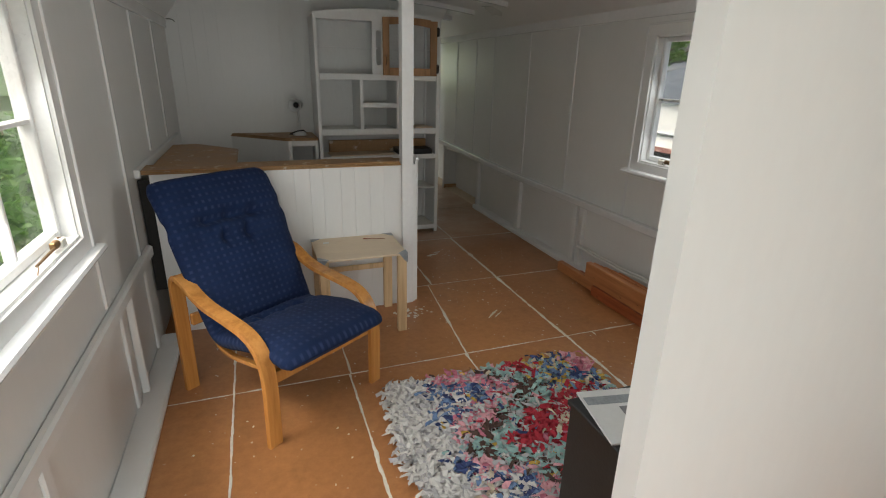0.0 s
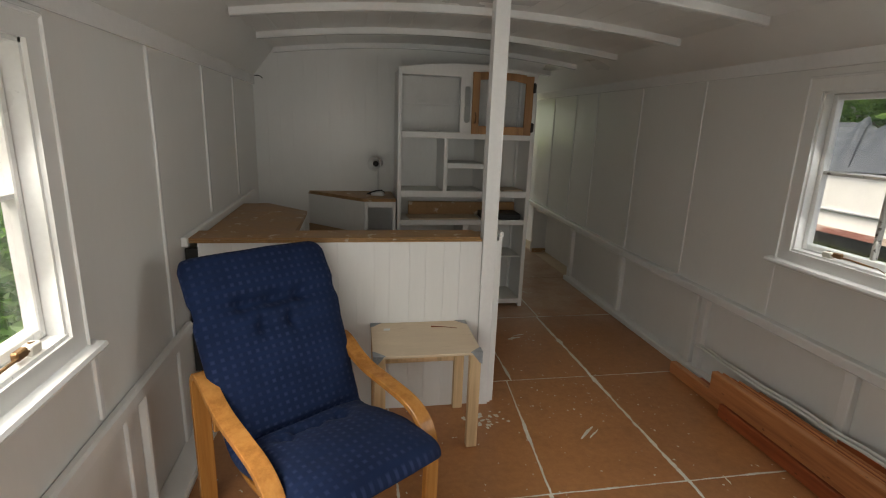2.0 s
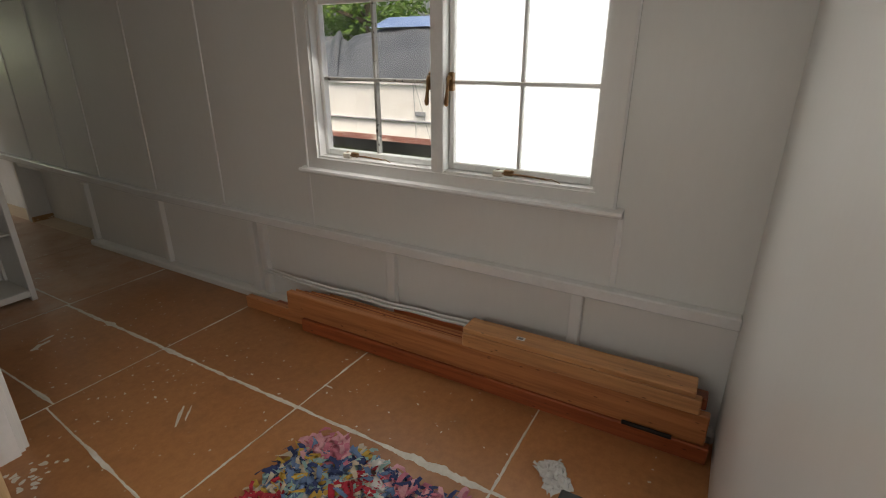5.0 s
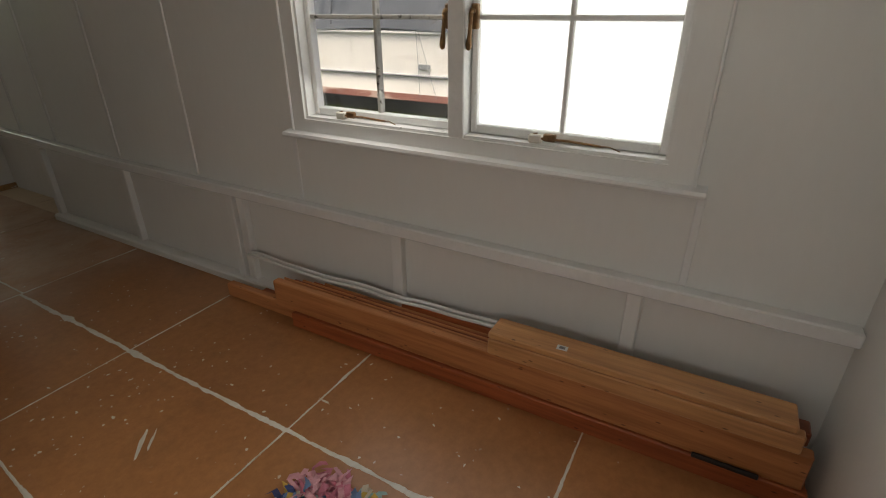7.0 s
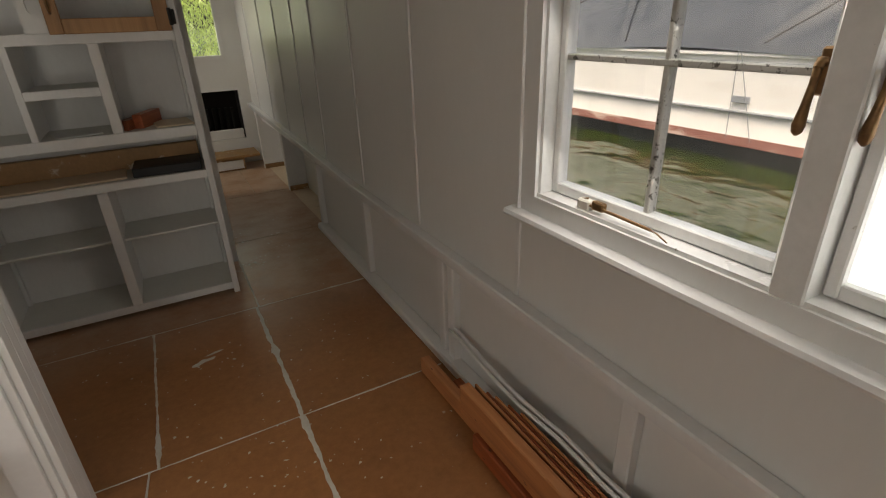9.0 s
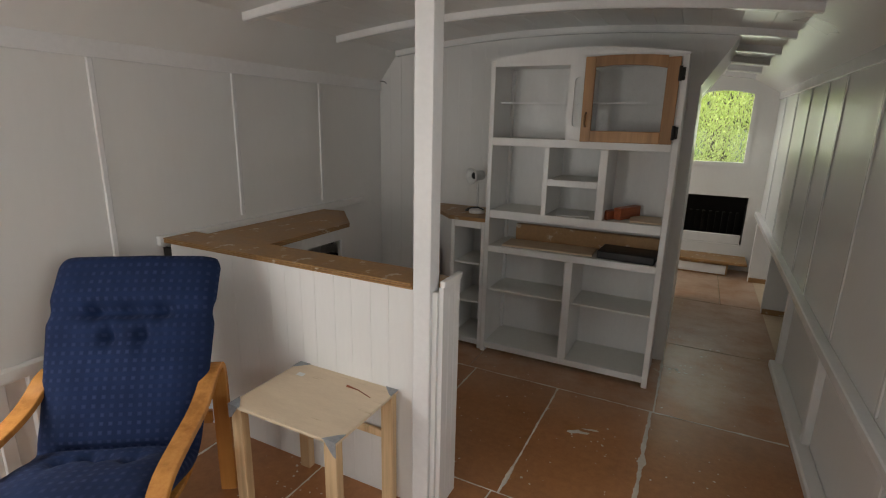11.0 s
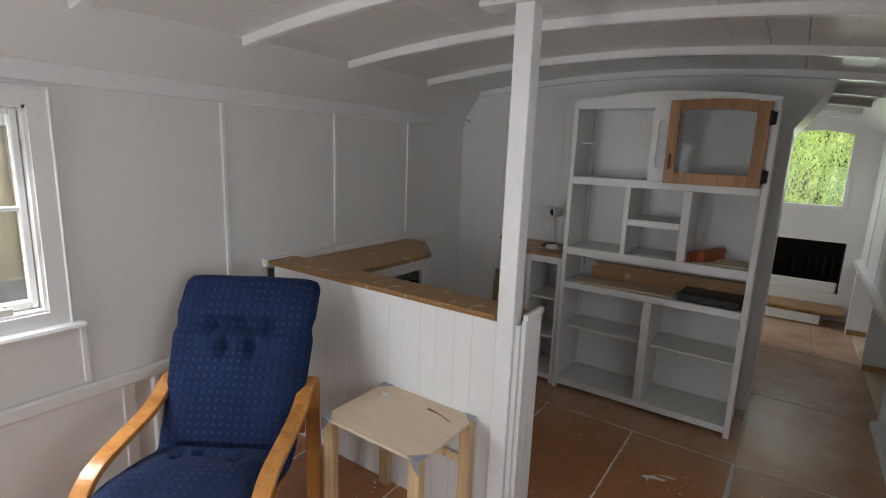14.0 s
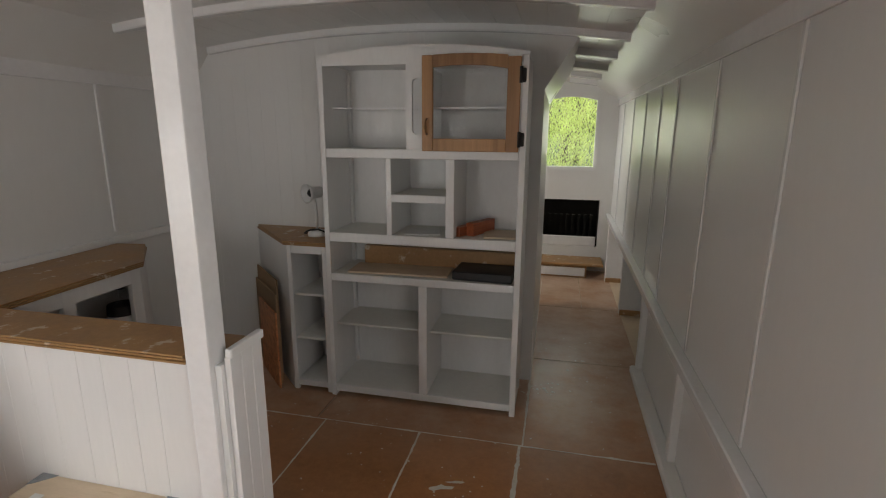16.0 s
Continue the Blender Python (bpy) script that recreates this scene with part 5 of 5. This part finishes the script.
def tarp_height(u, y):
    """Height of the sheet: a sagging ridge, drawn into creases towards its lashings."""
    x = -0.04 + 3.0 * u
    peak = 0.60 + 0.16 * math.cos(y * 0.9) + 0.1 * noise.noise(Vector((y * 0.7, 0, 2)))
    near = min(1, u * 5)
    z = 0.77 + peak * (1 - abs(2 * u - 1) ** 1.5) + 0.05 * noise.noise(Vector((x * 1.3 + y * 0.6, y * 0.8, 5))) * near
    z += 0.12 * (abs(noise.noise(Vector((x * 0.9 - y * 0.9, 3.0, 1)))) - 0.2) * near + 0.04 * abs(noise.noise(Vector((x * 2.2 + y * 1.9, 8.0, 1)))) * near
    for fold in range(-6, 7):
        away = y - fold_start(fold) - (0.75 if fold % 2 else -0.6) * (x + 0.04)
        z += (0.09 * math.exp(-(away / 0.05) ** 2) - 0.07 * math.exp(-((away + 0.17) / 0.10) ** 2)) * near
    return z + (0.015 * math.sin(y * 3) if u == 0 else 0)


def fold_start(fold):
    return fold * 1.45 - 0.35 * math.sin(fold * 2.3)


def tarp():
    bm = bmesh.new()
    nx, ny = 60, 450
    grid = [[bm.verts.new((-0.04 + 3.0 * i / nx, NB0 + (NB1 - NB0) * j / ny, tarp_height(i / nx, NB0 + (NB1 - NB0) * j / ny))) for i in range(nx + 1)] for j in range(ny + 1)]
    for a, b in zip(grid, grid[1:]):
        for k in range(nx):
            bm.faces.new((a[k], a[k + 1], b[k + 1], b[k]))
    return bm


part("tarpaulin", tarp(), TARP, boat, "sagging black tarpaulin", True)
part("ridge_sheet", prism([(1.0, 1.40), (1.5, 1.56), (2.0, 1.40), (1.5, 1.52)], 1, -0.9, 1.4), BLUETARP, boat, "blue sheet over the ridge")
for y, dy in ((0.02, -0.02), (0.0, -0.20), (-2.9, 0.12), (2.9, -0.1)):
    part("lashing", tube([(-0.045, y, 0.78), (-0.03, y + dy * 0.4, 0.5), (-0.025, y + dy, 0.12)], 0.003, 6), TAPE, boat, "thin grey lashing rope")
# black tubes laid along the folds to draw their shade
for fold in range(-6, 7):
    slope = 0.75 if fold % 2 else -0.6
    line = [(-0.04 + 3.0 * u, fold_start(fold) + slope * 3.0 * u - 0.07, tarp_height(u, fold_start(fold) + slope * 3.0 * u - 0.07) + 0.004) for u in [k / 40 for k in range(1, 20)]]
    part("fold_shade_line", tube(line, 0.008, 6), BLACK, boat, "dark line in place of the shade along a fold")

# cream shed on the bank side
shed = thing("cream_shed", Matrix.Translation((-2.5, 2.5, 0.35)), "cream painted shed with stained walls", "shed")
part("wall", block(-1.6, 0.0, -7, 4.2, 0.0, 1.47), CREAM, shed)
part("roof", prism([(-1.7, 1.48), (0.12, 1.48), (0.12, 1.53), (-0.8, 1.78), (-1.7, 1.53)], 1, -7.1, 4.3), ROOFGREY, shed, "pale grey felt roof")
part("eaves_board", block(0.0, 0.03, -7, 4.2, 1.39, 1.475, 0.004), SASHP, shed)
part("plinth", block(0.0, 0.02, -7, 4.2, 0.0, 0.35, 0.004), ROOFGREY, shed, "grey green stained plinth")
vent = lathe([(0.0, 0.012), (0.05, 0.012), (0.056, 0.0)], 20)
bmesh.ops.transform(vent, matrix=pose(0.0, -0.15, 1.22, 0, 90, 0), verts=vent.verts[:])
part("round_vent", vent, TAPE, shed, "round grey wall vent")
part("downpipe", tube([(0.05, 0.03, 0.3), (0.05, 0.03, 0.9), (0.05, 0.02, 1.39)], 0.022, 10), TANFILL, shed, "tan plastic downpipe", True)
for y in (-5.2, -2.0, 1.2):
    part("cover_strip", block(0.0, 0.012, y, y + 0.035, 0.0, 1.39, 0.003), CREAM, shed)


def foliage(name, rnd, spots, material, parent, size=0.05, hang=0.0):
    """Leaves as small folded blades round given clump centres: (centre, radius, count)."""
    V, F = [], []
    for c, r, n in spots:
        for _ in range(n):
            d = Vector((rnd.gauss(0, 1), rnd.gauss(0, 1), rnd.gauss(0, 1)))
            d = d.normalized() * r * rnd.random() ** 0.4
            p = Vector(c) + d
            a = Vector((rnd.gauss(0, 1), rnd.gauss(0, 1), rnd.gauss(0, 0.6) - hang)).normalized()
            b = a.cross(Vector((rnd.gauss(0, 1), rnd.gauss(0, 1), rnd.gauss(0, 1)))).normalized()
            s = size * rnd.uniform(0.6, 1.4)
            i = len(V)
            n3 = a.cross(b) * s * 0.15
            V += [tuple(p), tuple(p + a * s * 0.5 + b * s * (0.3 - 0.12 * hang) + n3), tuple(p + a * s), tuple(p + a * s * 0.5 - b * s * (0.3 - 0.12 * hang) + n3)]
            F += [(i, i + 1, i + 2, i + 3)]
    me = bpy.data.meshes.new(name)
    me.from_pydata(V, [], F)
    me.materials.append(material)
    ob = new(name, me)
    ob.parent = parent
    return ob


def tree(x, y, z, h, spread, seed, material, label, leaves=6000, size=0.12, hang=0.0, low=0.35):
    rnd = random.Random(seed)
    root = thing("tree", Matrix.Translation((x, y, z)), label, "tree", "bank trees")
    limbs = [tube([(0, 0, -0.05), (0.05, 0.02, h * 0.25), (-0.03, 0.06, h * 0.5), (0.02, 0.0, h * 0.8)], [0.05 * h ** 0.8, 0.04 * h ** 0.8, 0.028 * h ** 0.8, 0.01], 9)]
    spots = []
    for k in range(16):
        a, t = rnd.random() * 6.28, rnd.uniform(low, 0.95)
        r = spread * math.sin(math.pi * min(0.9, t)) * rnd.uniform(0.5, 1.05)
        e = Vector((math.cos(a) * r, math.sin(a) * r, h * (t + 0.08)))
        limbs.append(tube([(0, 0, h * t * 0.8), tuple(e * 0.5 + Vector((0, 0, h * t * 0.42))), tuple(e)], [0.05, 0.03, 0.008], 6))
        for _ in range(5):
            q = e + Vector((rnd.gauss(0, 0.3), rnd.gauss(0, 0.3), rnd.gauss(0, 0.25))) * spread * 0.6
            spots.append((q, spread * rnd.uniform(0.16, 0.30), leaves // 80))
    part("trunk", merge(*limbs), BARK, root, "", True)
    foliage("crown", rnd, spots, material, root, size, hang)


for i, (x, y, h, sp) in enumerate(((13.5, 1.5, 5.5, 2.6), (14.5, 6.0, 6.5, 3.0), (13.2, 10.5, 5.0, 2.6), (15.5, -3.0, 6.0, 2.8), (14.0, 15.5, 6.5, 3.2))):
    tree(x, y, 0.72, h, sp, 20 + i, LEAF1, "leafy green bank tree beyond the moored boat", 7000, 0.2, 0, 0.1)


def willow():
    """A weeping willow: hanging strands of narrow leaves."""
    rnd = random.Random(3)
    root = thing("willow_tree", Matrix.Translation((2.2, 15.0, 0.5)), "weeping willow with hanging pale green strands", "tree")
    part("trunk", tube([(0, 3.2, 0.1), (0.1, 3.2, 1.6), (-0.1, 3.1, 3.0), (0, 3.0, 5.0)], [0.35, 0.28, 0.2, 0.05], 10), BARK, root, "", True)
    V, F = [], []
    for k in range(1050):
        x, y, top = rnd.uniform(-4, 4), rnd.uniform(-1.6, 1.8), rnd.uniform(1.6, 5.5)
        L = rnd.uniform(1.8, 4.5)
        sway = rnd.uniform(-0.25, 0.25)
        for q in range(int(L / 0.055)):
            t = q * 0.055
            p = Vector((x + sway * t * t * 0.15 + rnd.gauss(0, 0.035), y + rnd.gauss(0, 0.035), top - t))
            if p.z < 0.15:
                break
            a = Vector((rnd.gauss(0, 0.55), rnd.gauss(0, 0.55), -1)).normalized()
            b = a.cross(Vector((rnd.gauss(0, 1), rnd.gauss(0, 1), 0.1))).normalized()
            s = rnd.uniform(0.07, 0.125)
            i = len(V)
            V += [tuple(p), tuple(p + a * s * 0.5 + b * s * 0.16), tuple(p + a * s), tuple(p + a * s * 0.5 - b * s * 0.16)]
            F.append((i, i + 1, i + 2, i + 3))
    me = bpy.data.meshes.new("crown")
    me.from_pydata(V, [], F)
    me.materials.append(LEAF2)
    new("crown", me).parent = root


willow()


def bank_plants():
    rnd = random.Random(8)
    for k in range(16):
        x, y = -1.25 - rnd.random() * 0.75, 3.0 + k * 0.24
        h = rnd.uniform(0.45, 0.85)
        root = thing("nettle_clump", Matrix.Translation((x, y, 0.35)), "tall green nettles and brambles on the bank", "plant", "bank plants")
        stems = [tube([(rnd.gauss(0, 0.08), rnd.gauss(0, 0.08), -0.02), (rnd.gauss(0, 0.15), rnd.gauss(0, 0.15), h)], [0.006, 0.003], 5) for _ in range(7)]
        part("stem", merge(*stems), LEAF3, root)
        spots = [((rnd.gauss(0, 0.16), rnd.gauss(0, 0.16), h * rnd.uniform(0.25, 1.05)), 0.13, 45) for _ in range(16)]
        tagged(foliage("leaf_mass", rnd, spots, LEAF3, root, 0.075), "", "", "", "stuff")


bank_plants()


# ---- floor sheets, last ----
floor = bpy.data.objects["floor"]


def sheet(x0, x1, y0, y1, x2=None, x3=None):
    """x0, x1: its sides at y0; x2, x3: at y1."""
    g, cx, cy = 0.003, (x0 + x1) / 2, (y0 + y1) / 2
    x2, x3 = x0 if x2 is None else x2, x1 if x3 is None else x3
    pts = [(x0 + g - cx, y0 + g - cy), (x1 - g - cx, y0 + g - cy), (x3 - g - cx, y1 - g - cy), (x2 + g - cx, y1 - g - cy)]
    ob = new("hardboard_sheet", mesh_of("hardboard_sheet", prism(pts, 2, -0.008, 0.0, 0.0015), HARDBOARD))
    ob.location = (cx, cy, 0)
    ob.parent = floor


ROWS_Y = [Y0, -0.68, 0.34, 1.365, 2.37, 3.40, 4.465]
JOINTS = [(LX, -0.2, 0.40, 1.03, 1.785, RX), (LX, -0.2, 0.40, 1.04, 1.785, RX), (LX, -0.2, 0.395, 1.06, 1.785, RX), (LX, -0.2, 0.392, 1.085, 1.785, RX), (LX, -0.2, 0.40, 1.09, 1.782, RX), (LX, 0.08, 0.66, 1.225, 1.785, RX)]
TOPS = [1.03, 1.04, 1.06, 1.085, 1.19, 1.23]
seams = []
for (ya, yb), js, tp in zip(zip(ROWS_Y, ROWS_Y[1:]), JOINTS, TOPS):
    up = [*js[:3], tp, *js[4:]]
    for a, b, c, d in zip(js, js[1:], up, up[1:]):
        sheet(a, b, ya, yb, c, d)
    for x, xt in zip(js[1:-1], up[1:-1]):
        seams.append(((x, ya), (xt, yb), 0.014 if x > 1.7 else 0.008))
    seams.append(((LX + 0.1, yb), (RX - 0.08, yb), 0.0058))
for ya, yb, js in ((4.465, 5.58, (LX, 0.6, 1.80, RX)), (5.58, 6.8, (LX, 0.6, 1.80, RX)), (6.8, YF, (LX, 0.6, 1.80, 2.21, RX))):
    for a, b in zip(js, js[1:]):
        sheet(a, b, ya, yb)
seams += [((1.80, 4.465), (1.80, 6.8), 0.008), ((1.80, 5.58), (2.5, 5.58), 0.003), ((1.80, 6.8), (2.5, 6.8), 0.004), ((2.21, 6.8), (2.21, 7.9), 0.003)]


def seam_strip(k, a, b, w):
    """Hand-spread white filler: a ragged, slightly proud strip."""
    bm = bmesh.new()
    a, b = Vector((*a, 0)), Vector((*b, 0))
    n = max(4, int((b - a).length / 0.012))
    d = (b - a).normalized()
    s = Vector((-d.y, d.x, 0))
    rows = []
    for i in range(n + 1):
        p = a + (b - a) * i / n
        f = noise.noise(Vector((i * 0.17, k * 3.1, 0.5))) + 0.6 * noise.noise(Vector((i * 0.8, k * 3.1, 3.5)))
        f2 = noise.noise(Vector((i * 0.17, k * 3.1, 9.5))) + 0.6 * noise.noise(Vector((i * 0.8, k * 3.1, 6.5)))
        fat = 1.0 + 2.6 * max(0, noise.noise(Vector((i * 0.045, k * 1.7, 4.0)))) + 0.5 * max(-0.6, noise.noise(Vector((i * 0.25, k * 2.7, 14.0))))
        rows.append([bm.verts.new(p + s * (-w * 0.6 * fat * (1 + 0.7 * f)) + Vector((0, 0, 0.0008))), bm.verts.new(p + Vector((0, 0, 0.002 + 0.0006 * f2))), bm.verts.new(p + s * (w * 0.6 * fat * (1 + 0.7 * f2)) + Vector((0, 0, 0.0008)))])
    for r, q in zip(rows, rows[1:]):
        for j in range(2):
            bm.faces.new((r[j], r[j + 1], q[j + 1], q[j]))
    part("joint_filler", bm, FILLER if w > 0.004 else TANFILL, floor)


for k, (a, b, w) in enumerate(seams):
    seam_strip(k, a, b, w)


def splashes():
    """Flakes and drips of white paint on the floor, thickest by the half wall."""
    rnd = random.Random(12)
    verts, faces = [], []

    def blot(x, y, r, stretch, turn):
        i, n = len(verts), 9
        verts.append((x, y, 0.0016))
        for k in range(n):
            a = 2 * math.pi * k / n
            q = r * rnd.uniform(0.5, 1.3)
            u, v = q * math.cos(a) * stretch, q * math.sin(a)
            verts.append((x + u * math.cos(turn) - v * math.sin(turn), y + u * math.sin(turn) + v * math.cos(turn), 0.0006))
        for k in range(n):
            faces.append((i, i + 1 + k, i + 1 + (k + 1) % n))
    for cx, cy, sp, n, big in ((1.45, 3.15, 0.16, 42, 0.006), (1.5, 4.0, 0.25, 14, 0.006), (2.0, 2.0, 0.3, 16, 0.006), (0.95, 2.98, 0.06, 26, 0.013), (0.5, 3.02, 0.25, 14, 0.007), (0.0, 2.0, 0.3, 16, 0.005), (1.85, 5.1, 0.06, 30, 0.009), (2.0, 5.6, 0.3, 40, 0.007), (1.95, 3.0, 0.35, 18, 0.004), (0.9, 2.5, 0.4, 18, 0.004), (1.3, 3.6, 0.4, 24, 0.004)):
        for _ in range(n):
            blot(rnd.gauss(cx, sp), rnd.gauss(cy, sp), big * rnd.uniform(0.3, 1.2), rnd.uniform(1, 1.6), rnd.random() * 3)
    for _ in range(240):
        blot(rnd.uniform(-0.4, 2.3), rnd.uniform(0.9, 4.6), rnd.uniform(0.0015, 0.0055), rnd.uniform(1, 2.2), rnd.random() * 3)
    for x, y, r, st, tn in ((1.47, 2.80, 0.009, 8, 0.75), (1.50, 2.78, 0.006, 9, 0.72), (1.44, 4.05, 0.022, 2.6, 0.3), (1.5, 4.1, 0.012, 4, 0.2), (1.98, 2.35, 0.006, 5, 1.5)):
        blot(x, y, r, st, tn)
    me = bpy.data.meshes.new("paint_splashes")
    me.from_pydata(verts, [], faces)
    me.materials.append(FILLER)
    ob = new("paint_splashes", me)
    ob.parent = floor
    tagged(ob, "", "", "", "stuff")


splashes()
